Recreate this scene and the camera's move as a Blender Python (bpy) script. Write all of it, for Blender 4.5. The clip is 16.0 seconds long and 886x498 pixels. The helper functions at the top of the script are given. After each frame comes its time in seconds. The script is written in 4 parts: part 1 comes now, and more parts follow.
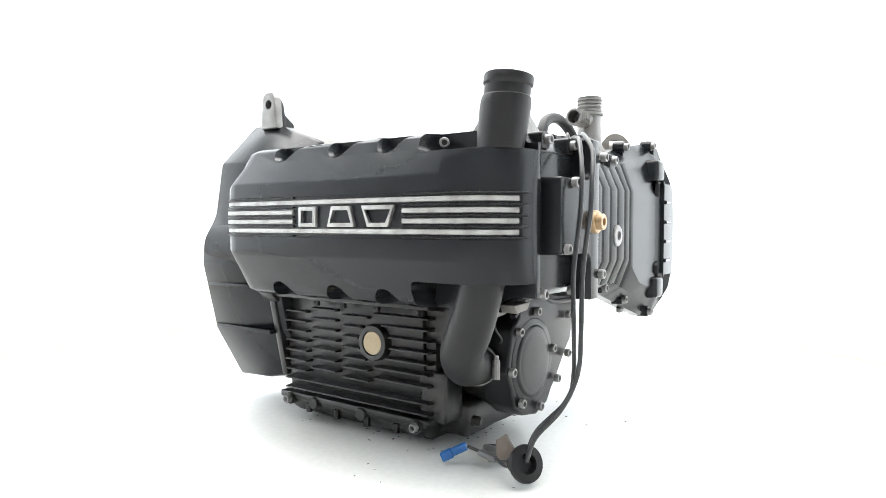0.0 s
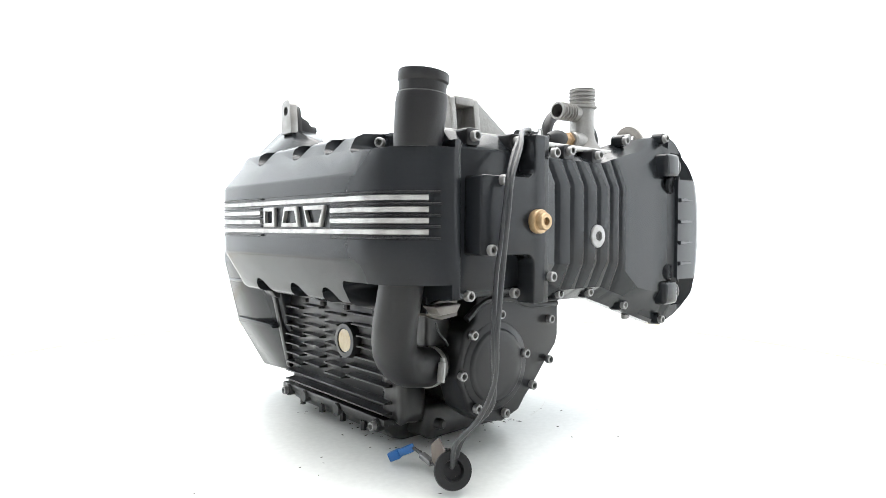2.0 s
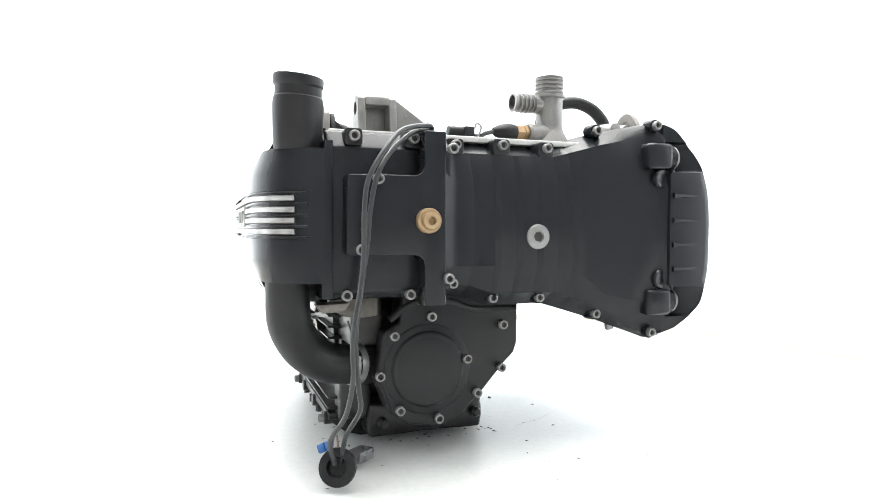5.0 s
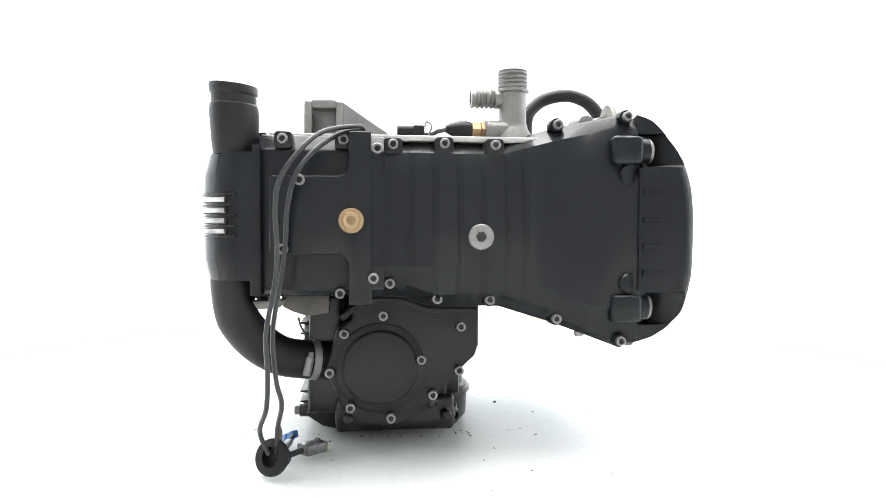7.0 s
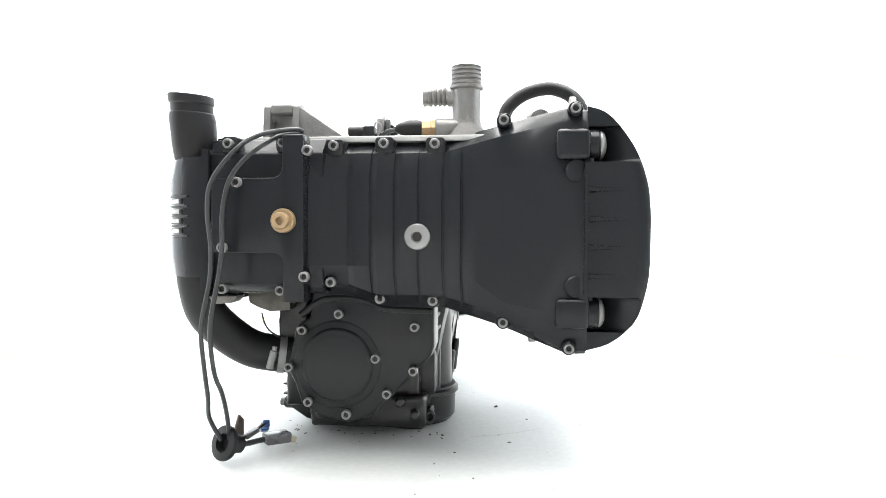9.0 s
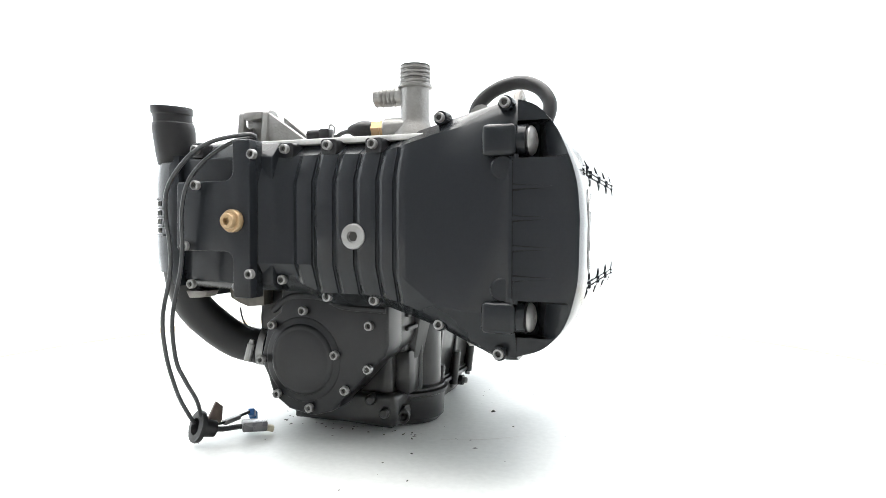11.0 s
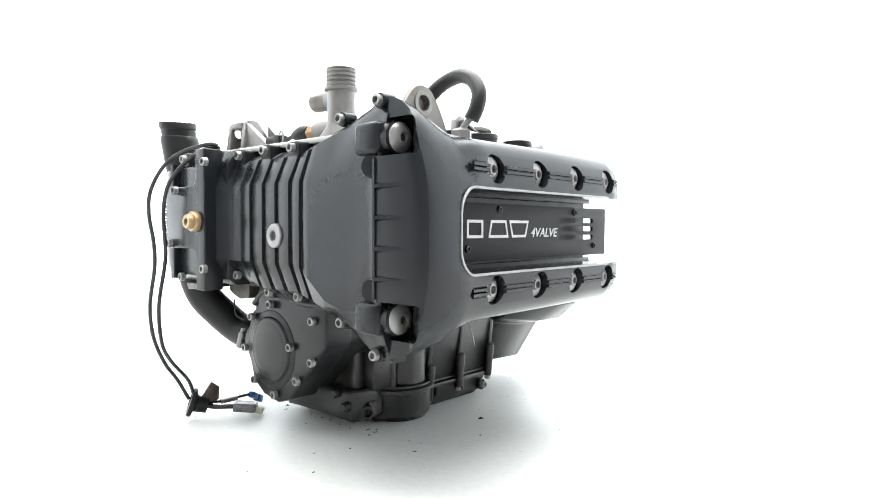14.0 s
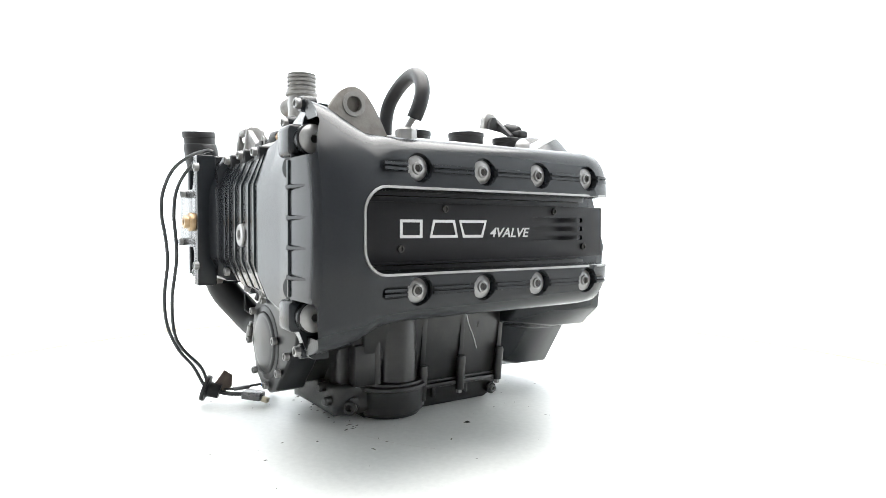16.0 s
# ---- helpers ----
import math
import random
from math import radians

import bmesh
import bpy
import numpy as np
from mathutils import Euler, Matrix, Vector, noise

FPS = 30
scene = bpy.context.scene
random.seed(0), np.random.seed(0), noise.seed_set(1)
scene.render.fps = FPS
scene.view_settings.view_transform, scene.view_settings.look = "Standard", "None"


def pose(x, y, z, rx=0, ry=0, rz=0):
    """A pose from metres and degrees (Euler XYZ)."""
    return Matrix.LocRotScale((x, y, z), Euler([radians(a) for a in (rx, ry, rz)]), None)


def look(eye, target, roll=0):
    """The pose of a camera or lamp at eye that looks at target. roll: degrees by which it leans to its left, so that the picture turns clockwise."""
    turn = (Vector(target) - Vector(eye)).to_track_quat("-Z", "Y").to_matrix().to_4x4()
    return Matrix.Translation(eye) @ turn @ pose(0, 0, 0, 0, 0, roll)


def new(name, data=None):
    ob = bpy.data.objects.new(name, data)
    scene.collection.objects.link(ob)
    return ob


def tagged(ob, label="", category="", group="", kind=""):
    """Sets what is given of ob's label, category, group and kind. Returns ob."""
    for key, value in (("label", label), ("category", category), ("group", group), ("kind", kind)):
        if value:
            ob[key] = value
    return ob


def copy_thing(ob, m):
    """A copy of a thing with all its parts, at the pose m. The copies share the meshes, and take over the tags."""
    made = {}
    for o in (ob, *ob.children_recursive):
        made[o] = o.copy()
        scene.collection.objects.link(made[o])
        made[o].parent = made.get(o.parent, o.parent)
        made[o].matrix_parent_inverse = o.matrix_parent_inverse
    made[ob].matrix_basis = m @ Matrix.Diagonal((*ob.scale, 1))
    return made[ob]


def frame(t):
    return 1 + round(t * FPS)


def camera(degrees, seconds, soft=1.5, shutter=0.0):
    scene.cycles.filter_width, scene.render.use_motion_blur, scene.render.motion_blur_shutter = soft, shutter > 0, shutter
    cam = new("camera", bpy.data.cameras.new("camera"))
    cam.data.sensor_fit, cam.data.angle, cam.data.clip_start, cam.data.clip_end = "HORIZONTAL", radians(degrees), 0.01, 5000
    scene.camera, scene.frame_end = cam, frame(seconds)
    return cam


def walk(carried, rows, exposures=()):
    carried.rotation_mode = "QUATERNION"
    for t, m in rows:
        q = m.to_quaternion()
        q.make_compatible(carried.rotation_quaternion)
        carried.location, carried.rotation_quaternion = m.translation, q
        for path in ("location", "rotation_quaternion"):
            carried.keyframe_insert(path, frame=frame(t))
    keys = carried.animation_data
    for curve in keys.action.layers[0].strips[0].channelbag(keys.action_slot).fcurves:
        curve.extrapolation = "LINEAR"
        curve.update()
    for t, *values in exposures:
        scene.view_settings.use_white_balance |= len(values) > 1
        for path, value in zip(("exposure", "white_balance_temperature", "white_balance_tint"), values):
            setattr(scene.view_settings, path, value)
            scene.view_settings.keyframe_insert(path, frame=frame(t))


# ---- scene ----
SECONDS = 16.0
cam = camera(69.44, SECONDS, soft=0.3)
# a camera on a stand before a turntable: it stays where it is
EYE = Vector((0.0, -1.0, 0.2787))
YAW, PITCH = radians(1.683), radians(1.923)
AIM = EYE + Vector((math.sin(YAW) * math.cos(PITCH), math.cos(YAW) * math.cos(PITCH), -math.sin(PITCH)))
walk(cam, [(0.0, look(EYE, AIM, 0.16)), (SECONDS, look(EYE, AIM, 0.16))])
# the turntable's turn in degrees, second by second
TURN = [52.85, 46.08, 39.30, 32.51, 25.69, 18.86, 12.01, 5.16, -1.70, -8.56, -15.43, -22.32, -29.24, -36.19, -43.17, -50.16, -57.15]
TURN_ROWS = [(float(t), pose(0, 0, 0, 0, 0, a)) for t, a in enumerate(TURN)]

# ---- light ----
scene.view_settings.exposure = 0.45
world = bpy.data.worlds.new("studio_air")
scene.world = world
world.use_nodes = True
world.node_tree.nodes["Background"].inputs[0].default_value = (1.0, 0.985, 0.96, 1)
world.node_tree.nodes["Background"].inputs[1].default_value = 0.2


def softbox(name, m, sx, sy, watts, colour=(1, 1, 1)):
    data = bpy.data.lights.new(name, "AREA")
    data.shape, data.size, data.size_y, data.energy, data.color = "RECTANGLE", sx, sy, watts, colour
    ob = new(name, data)
    ob.matrix_world = m
    return ob


softbox("softbox_top", look((0, 0.2, 2.35), (0, 0.2, 0)), 2.6, 2.9, 155, (1.0, 0.985, 0.965))


# ---- materials ----
def mat(name, colour, rough=0.5, metal=0.0, dirt=None, dirt_amount=0.3, dirt_scale=9.0, grain=300.0, bump=0.15, rough_var=0.12, emit=0.0, coat=0.0, spec=0.5, edge=0.0):
    """A surface of one colour with stains (dirt), fine grain and uneven gloss; edge: the radius of its softened edges."""
    m = bpy.data.materials.new(name)
    m.use_nodes = True
    nt = m.node_tree
    b = nt.nodes["Principled BSDF"]
    tex = nt.nodes.new("ShaderNodeTexCoord")
    big = nt.nodes.new("ShaderNodeTexNoise")
    big.inputs["Scale"].default_value, big.inputs["Detail"].default_value, big.inputs["Roughness"].default_value = dirt_scale, 5, 0.55
    fine = nt.nodes.new("ShaderNodeTexNoise")
    fine.inputs["Scale"].default_value, fine.inputs["Detail"].default_value = grain, 4
    for n in (big, fine):
        nt.links.new(tex.outputs["Object"], n.inputs["Vector"])
    ramp = nt.nodes.new("ShaderNodeValToRGB")
    ramp.color_ramp.elements[0].position, ramp.color_ramp.elements[1].position = 0.42, 0.80
    nt.links.new(big.outputs["Fac"], ramp.inputs[0])
    amount = nt.nodes.new("ShaderNodeMath")
    amount.operation = "MULTIPLY"
    amount.inputs[1].default_value = dirt_amount
    nt.links.new(ramp.outputs[0], amount.inputs[0])
    mix = nt.nodes.new("ShaderNodeMix")
    mix.data_type = "RGBA"
    mix.inputs["A"].default_value = (*colour, 1)
    mix.inputs["B"].default_value = (*(dirt or [c * 0.6 for c in colour]), 1)
    nt.links.new(amount.outputs[0], mix.inputs["Factor"])
    speck = nt.nodes.new("ShaderNodeMix")
    speck.data_type, speck.blend_type = "RGBA", "MULTIPLY"
    speck.inputs["Factor"].default_value = 0.2
    nt.links.new(mix.outputs["Result"], speck.inputs["A"])
    nt.links.new(fine.outputs["Fac"], speck.inputs["B"])
    nt.links.new(speck.outputs["Result"], b.inputs["Base Color"])
    rr = nt.nodes.new("ShaderNodeMapRange")
    rr.inputs["To Min"].default_value, rr.inputs["To Max"].default_value = max(0.03, rough - rough_var), min(1, rough + rough_var)
    nt.links.new(big.outputs["Fac"], rr.inputs["Value"])
    nt.links.new(rr.outputs["Result"], b.inputs["Roughness"])
    bp = nt.nodes.new("ShaderNodeBump")
    bp.inputs["Strength"].default_value, bp.inputs["Distance"].default_value = bump, 0.001
    nt.links.new(fine.outputs["Fac"], bp.inputs["Height"])
    if edge:
        bevel = nt.nodes.new("ShaderNodeBevel")
        bevel.samples = 4
        bevel.inputs["Radius"].default_value = edge
        nt.links.new(bevel.outputs["Normal"], bp.inputs["Normal"])
    nt.links.new(bp.outputs["Normal"], b.inputs["Normal"])
    b.inputs["Metallic"].default_value, b.inputs["Coat Weight"].default_value, b.inputs["Specular IOR Level"].default_value = metal, coat, spec
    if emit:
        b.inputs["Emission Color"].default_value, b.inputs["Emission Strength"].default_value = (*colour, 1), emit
    return m


PAINT = mat("satin_black_paint", (0.0125, 0.0142, 0.0165), 0.22, dirt=(0.018, 0.0198, 0.022), dirt_amount=0.2, grain=420, bump=0.004, rough_var=0.03, spec=0.22)
PAINT_FLAT = mat("dull_black_paint", (0.0115, 0.012, 0.0135), 0.32, dirt=(0.022, 0.022, 0.022), dirt_amount=0.3, grain=380, bump=0.03, rough_var=0.06, spec=0.28, edge=0.0010)
GREASY = mat("greasy_black_casting", (0.0125, 0.0128, 0.0135), 0.34, dirt=(0.040, 0.037, 0.032), dirt_amount=0.4, dirt_scale=45, grain=240, bump=0.1, rough_var=0.14, spec=0.42)
PLATE = mat("black_plate", (0.012, 0.012, 0.014), 0.5, dirt=(0.03, 0.03, 0.03), bump=0.04, spec=0.2)
RUBBER = mat("black_rubber", (0.0085, 0.0085, 0.0095), 0.46, dirt=(0.020, 0.020, 0.020), dirt_amount=0.35, grain=500, bump=0.12, spec=0.3)
WIRE = mat("black_cable", (0.02, 0.022, 0.024), 0.4, grain=500, bump=0.05)
CAST = mat("raw_cast_aluminium", (0.25, 0.247, 0.24), 0.40, 0.6, dirt=(0.10, 0.09, 0.078), dirt_amount=0.6, dirt_scale=30, grain=330, bump=0.5)
DIRTY_CAST = mat("dirty_cast_aluminium", (0.17, 0.16, 0.147), 0.5, 0.3, dirt=(0.07, 0.055, 0.04), dirt_amount=0.8, dirt_scale=50, grain=300, bump=0.4)
# a lighter tone of the cast aluminium, for the decks on top
PALE_CAST = mat("light_toned_cast_aluminium", (0.52, 0.52, 0.51), 0.45, 0.3, dirt=(0.30, 0.29, 0.27), dirt_amount=0.5, dirt_scale=40, grain=330, bump=0.4)
GRIME = mat("oily_grime", (0.085, 0.078, 0.066), 0.45, 0.2, dirt=(0.025, 0.022, 0.019), dirt_amount=0.8, dirt_scale=60, grain=260, bump=0.3)
TRIM = mat("worn_bare_aluminium", (0.44, 0.44, 0.43), 0.42, 0.75, dirt=(0.14, 0.13, 0.12), dirt_amount=0.75, dirt_scale=55, grain=400, bump=0.25)
STEEL = mat("zinc_plated_steel", (0.27, 0.27, 0.27), 0.36, 0.45, dirt=(0.18, 0.165, 0.145), dirt_amount=0.6, dirt_scale=60, grain=300, bump=0.1)
BLACK_STEEL = mat("dark_socket", (0.03, 0.028, 0.026), 0.6, 0.3)
BRASS = mat("yellow_passivated_steel", (0.40, 0.285, 0.16), 0.34, 0.4, dirt=(0.38, 0.24, 0.12), dirt_amount=0.6, dirt_scale=50, bump=0.1)
COPPER = mat("tarnished_brass", (0.36, 0.24, 0.13), 0.45, 0.7, dirt=(0.2, 0.12, 0.07), dirt_amount=0.6, dirt_scale=60)
OIL_GLASS = mat("stained_sight_glass", (0.36, 0.28, 0.15), 0.2, dirt=(0.30, 0.2, 0.08), dirt_amount=0.7, dirt_scale=80, coat=0.6)
BLUE = mat("blue_plastic", (0.015, 0.12, 0.38), 0.35, dirt=(0.05, 0.12, 0.25), bump=0.05)
CREAM = mat("cream_plastic", (0.62, 0.56, 0.42), 0.45)
SLEEVE = mat("grey_pvc_sleeve", (0.12, 0.12, 0.125), 0.3, dirt=(0.25, 0.24, 0.22), dirt_scale=40, coat=0.3)
TAPE = mat("brown_tape_flap", (0.11, 0.085, 0.07), 0.5, dirt=(0.2, 0.15, 0.12), dirt_amount=0.6, dirt_scale=60)
WHITE_PRINT = mat("white_print", (0.62, 0.62, 0.62), 0.4, dirt=(0.5, 0.5, 0.5), dirt_amount=0.3, dirt_scale=60)
TABLE = mat("white_turntable_laminate", (0.685, 0.70, 0.685), 0.42, dirt=(0.60, 0.605, 0.585), dirt_amount=0.45, dirt_scale=5, grain=120, bump=0.0)
FLOOR = mat("white_studio_floor", (0.86, 0.86, 0.85), 0.5, dirt=(0.76, 0.76, 0.74), dirt_amount=0.3, dirt_scale=3, grain=90, bump=0.0)
# backdrop white; the emission is an added glow that lights the engine
CYC = mat("glowing_white_backdrop", (0.95, 0.98, 1.0), 0.9, dirt=(0.92, 0.95, 0.97), emit=0.82, bump=0.05)
DARK_WALL = mat("grey_studio_wall", (0.55, 0.555, 0.565), 0.8, dirt=(0.48, 0.48, 0.48), grain=60)
SKIRT = mat("cream_edging", (0.46, 0.39, 0.28), 0.9, spec=0.0)
SCRATCH = mat("grey_scratch", (0.66, 0.64, 0.61), 0.6)
GRIT = mat("black_grit", (0.03, 0.028, 0.026), 0.7)


# ---- mesh helpers ----
def link(name, bm, material, parent=None, label="", sharp=35.0):
    """A bmesh as one mesh object, smooth but for edges sharper than so many degrees."""
    bmesh.ops.recalc_face_normals(bm, faces=bm.faces)
    me = bpy.data.meshes.new(name)
    for f in bm.faces:
        f.smooth = True
    for e in bm.edges:
        e.smooth = len(e.link_faces) == 2 and e.calc_face_angle(0) < radians(sharp)
    bm.to_mesh(me)
    bm.free()
    me.materials.append(material)
    ob = new(name, me)
    if parent:
        ob.parent = parent
    if label:
        ob["label"] = label
    return ob


def part(name, bm, material, parent, label="", sharp=35.0):
    return link(name, bm, material, parent, label, sharp)


def soften(bm, width, segs=2, angle=28.0):
    edges = [e for e in bm.edges if len(e.link_faces) == 2 and e.calc_face_angle(0) > radians(angle)]
    if edges and width:
        bmesh.ops.bevel(bm, geom=edges, offset=width, segments=segs, profile=0.5, affect="EDGES", clamp_overlap=True)
    return bm


def join(*bms):
    out = bmesh.new()
    for b in bms:
        me = bpy.data.meshes.new("tmp")
        b.to_mesh(me)
        b.free()
        out.from_mesh(me)
        bpy.data.meshes.remove(me)
    return out


def prism(outline, axis, a, b, bevel=0.0, segs=2):
    """An outline in the plane across an axis (y: x and z; x: y and z; z: x and y), run from a to b along it."""
    put = {"y": lambda u, v, s: (u, s, v), "x": lambda u, v, s: (s, u, v), "z": lambda u, v, s: (u, v, s)}[axis]
    bm = bmesh.new()
    lo = [bm.verts.new(put(u, v, a)) for u, v in outline]
    hi = [bm.verts.new(put(u, v, b)) for u, v in outline]
    n = len(outline)
    bm.faces.new(lo)
    bm.faces.new(hi)
    for i in range(n):
        bm.faces.new((lo[i], lo[(i + 1) % n], hi[(i + 1) % n], hi[i]))
    bmesh.ops.recalc_face_normals(bm, faces=bm.faces)
    return soften(bm, bevel, segs)


def box(x0, x1, y0, y1, z0, z1, bevel=0.0, segs=2):
    return prism([(x0, y0), (x1, y0), (x1, y1), (x0, y1)], "z", z0, z1, bevel, segs)


def rounded(u0, u1, v0, v1, r, n=5):
    """A rectangle's outline with round corners."""
    pts = []
    for cu, cv, a0 in ((u1 - r, v1 - r, 0), (u0 + r, v1 - r, 90), (u0 + r, v0 + r, 180), (u1 - r, v0 + r, 270)):
        pts += [(cu + r * math.cos(radians(a0 + 90 * i / n)), cv + r * math.sin(radians(a0 + 90 * i / n))) for i in range(n + 1)]
    return pts


def circle(cu, cv, r, n=32):
    return [(cu + r * math.cos(2 * math.pi * i / n), cv + r * math.sin(2 * math.pi * i / n)) for i in range(n)]


def loft(loops, close=True):
    """A skin over loops of equally many points, capped at both ends."""
    bm = bmesh.new()
    rows = [[bm.verts.new(p) for p in lp] for lp in loops]
    n = len(rows[0])
    for a, b in zip(rows, rows[1:]):
        for i in range(n):
            bm.faces.new((a[i], a[(i + 1) % n], b[(i + 1) % n], b[i]))
    if close:
        bm.faces.new(rows[0])
        bm.faces.new(rows[-1])
    bmesh.ops.recalc_face_normals(bm, faces=bm.faces)
    return bm


def lathe(rings, m=None, n=28):
    """Rings of (radius, height) about the z axis, put in place by the pose m."""
    bm = loft([[(max(r, 1e-5) * math.cos(2 * math.pi * i / n), max(r, 1e-5) * math.sin(2 * math.pi * i / n), h) for i in range(n)] for r, h in rings])
    if m is not None:
        bmesh.ops.transform(bm, matrix=m, verts=bm.verts)
    return bm


def hoop(rings, m=None, n=32):
    """A ring about the z axis with an open middle: its section as (radius, height)."""
    bm = loft([[(r * math.cos(2 * math.pi * i / n), r * math.sin(2 * math.pi * i / n), h) for i in range(n)] for r, h in rings + rings[:1]], False)
    bmesh.ops.remove_doubles(bm, verts=bm.verts, dist=0.00001)
    if m is not None:
        bmesh.ops.transform(bm, matrix=m, verts=bm.verts)
    return bm


def facing(place, way):
    """A pose at a place whose z axis points some way."""
    return Matrix.Translation(place) @ Vector(way).to_track_quat("Z", "Y").to_matrix().to_4x4()


def spline(points, steps=8):
    """A smooth line through points."""
    P = [Vector(p) for p in points]
    P = [2 * P[0] - P[1]] + P + [2 * P[-1] - P[-2]]
    out = []
    for i in range(1, len(P) - 2):
        for k in range(steps):
            t = k / steps
            out.append(0.5 * (2 * P[i] + (P[i + 1] - P[i - 1]) * t + (2 * P[i - 1] - 5 * P[i] + 4 * P[i + 1] - P[i + 2]) * t * t
                              + (3 * P[i] - P[i - 1] - 3 * P[i + 1] + P[i + 2]) * t ** 3))
    return out + [P[-2]]


def tube(points, radius, n=16, steps=8, smooth=True, radii=None):
    """A round hose or wire along points; radii: one for each given point."""
    line = spline(points, steps) if smooth else [Vector(p) for p in points]
    loops, up = [], None
    for i, p in enumerate(line):
        d = (line[min(i + 1, len(line) - 1)] - line[max(i - 1, 0)]).normalized()
        if up is None:
            up = d.orthogonal().normalized()
        up = (up - d * up.dot(d)).normalized()
        side = d.cross(up)
        r = radius
        if radii:
            f = i / (len(line) - 1) * (len(radii) - 1)
            k = min(int(f), len(radii) - 2)
            r = radii[k] + (radii[k + 1] - radii[k]) * (f - k)
        loops.append([p + r * (math.cos(2 * math.pi * j / n) * up + math.sin(2 * math.pi * j / n) * side) for j in range(n)])
    return loft(loops)


def strip(points, width, thick, normal_of):
    """A flat bar swept along points; normal_of(i) gives the way it stands proud, its width lies across."""
    line = [Vector(p) for p in points]
    loops = []
    for i, p in enumerate(line):
        d = (line[min(i + 1, len(line) - 1)] - line[max(i - 1, 0)]).normalized()
        nn = Vector(normal_of(i)).normalized()
        s = d.cross(nn).normalized()
        h = width / 2
        loops.append([p - s * h - nn * thick, p - s * h + nn * thick * 0.3, p - s * h * 0.75 + nn * thick, p + s * h * 0.75 + nn * thick, p + s * h + nn * thick * 0.3, p + s * h - nn * thick])
    return loft(loops)


def carve(ob, cutters, union=()):
    """Cuts meshes out of ob for good."""
    made = []
    for bm, op in [(c, "DIFFERENCE") for c in cutters] + [(c, "UNION") for c in union]:
        bmesh.ops.recalc_face_normals(bm, faces=bm.faces)
        me = bpy.data.meshes.new("cut")
        bm.to_mesh(me)
        bm.free()
        c = new("cut", me)
        made.append(c)
        mod = ob.modifiers.new("cut", "BOOLEAN")
        mod.object, mod.operation, mod.solver = c, op, "EXACT"
    dg = bpy.context.evaluated_depsgraph_get()
    dg.update()
    me = bpy.data.meshes.new_from_object(ob.evaluated_get(dg))
    ob.modifiers.clear()
    old = ob.data
    ob.data = me
    bpy.data.meshes.remove(old)
    for c in made:
        data = c.data
        bpy.data.objects.remove(c)
        bpy.data.meshes.remove(data)
    bm = bmesh.new()
    bm.from_mesh(me)
    bmesh.ops.remove_doubles(bm, verts=bm.verts, dist=0.00005)
    bmesh.ops.dissolve_degenerate(bm, edges=bm.edges, dist=0.00005)
    for f in bm.faces:
        f.smooth = True
    for e in bm.edges:
        e.smooth = len(e.link_faces) == 2 and e.calc_face_angle(0) < radians(32)
    bm.to_mesh(me)
    bm.free()
    return ob


def ease(ob, width, segs=2, angle=34):
    """Rounded edges on a carved mesh."""
    mod = ob.modifiers.new("edges", "BEVEL")
    mod.width, mod.segments, mod.limit_method, mod.angle_limit, mod.use_clamp_overlap, mod.harden_normals = width, segs, "ANGLE", radians(angle), True, False
    return ob


# ---- the studio ----
def studio():
    floor = link("floor", box(-2.6, 2.6, -3.2, 2.6, -0.06, -0.006), FLOOR)
    tagged(floor, "white studio floor round the turntable", "floor", kind="structure")
    # arc runs on out of view so its added glow reflects in side faces
    pts, n = [], 40
    for i in range(n + 1):
        a = radians(-24 + 216 * i / n)
        pts.append((2.45 * math.cos(a), 2.45 * math.sin(a)))
    bm = bmesh.new()
    lo = [bm.verts.new((x, y, -0.006)) for x, y in pts]
    hi = [bm.verts.new((x, y, 2.6)) for x, y in pts]
    for i in range(n):
        bm.faces.new((lo[i], lo[i + 1], hi[i + 1], hi[i]))
    bmesh.ops.solidify(bm, geom=bm.faces, thickness=0.02)
    tagged(link("backdrop", bm, CYC), "white backdrop curved round the turntable, with an added glow", "backdrop", kind="structure")
    tagged(link("ceiling", box(-2.6, 2.6, -3.2, 2.6, 2.6, 2.66), FLOOR), "white ceiling above the photo studio", "ceiling", kind="structure")
    tagged(link("wall_south", box(-2.6, 2.6, -3.26, -3.2, -0.006, 2.6), DARK_WALL), "plain grey wall behind the camera stand", "wall", kind="structure")
    for name, x in (("wall_west", -2.63), ("wall_east", 2.63)):
        tagged(link(name, box(x - 0.03, x + 0.03, -3.2, 2.6, -0.006, 2.6), DARK_WALL), "plain grey side wall of the studio", "wall", kind="structure")
    tagged(link("wall_north", box(-2.6, 2.6, 2.6, 2.66, -0.006, 2.6), DARK_WALL), "plain grey wall behind the backdrop", "wall", kind="structure")


studio()
turntable = new("turntable")
tagged(turntable, "white round turntable with fine scratches and specks", "turntable")
part("disc", lathe([(0.0, -0.006), (0.975, -0.006), (0.975, 0.0), (0.0, 0.0)], n=128), TABLE, turntable)
part("rim", hoop([(0.9752, -0.006), (1.055, -0.006), (1.055, 0.001), (1.05, 0.003), (0.98, 0.003), (0.9752, 0.001)], n=128), SKIRT, turntable, "cream edge band")

# ---- the engine ----
engine = new("motorcycle_engine")
tagged(engine, "used black four-cylinder motorcycle engine with bare aluminium stripes", "engine")


def lerp(x, table):
    """A value between the pairs (x, value) of a table."""
    for (a, u), (b, v) in zip(table, table[1:]):
        if x <= b:
            return u + (v - u) * max(0.0, (x - a)) / (b - a)
    return table[-1][1]


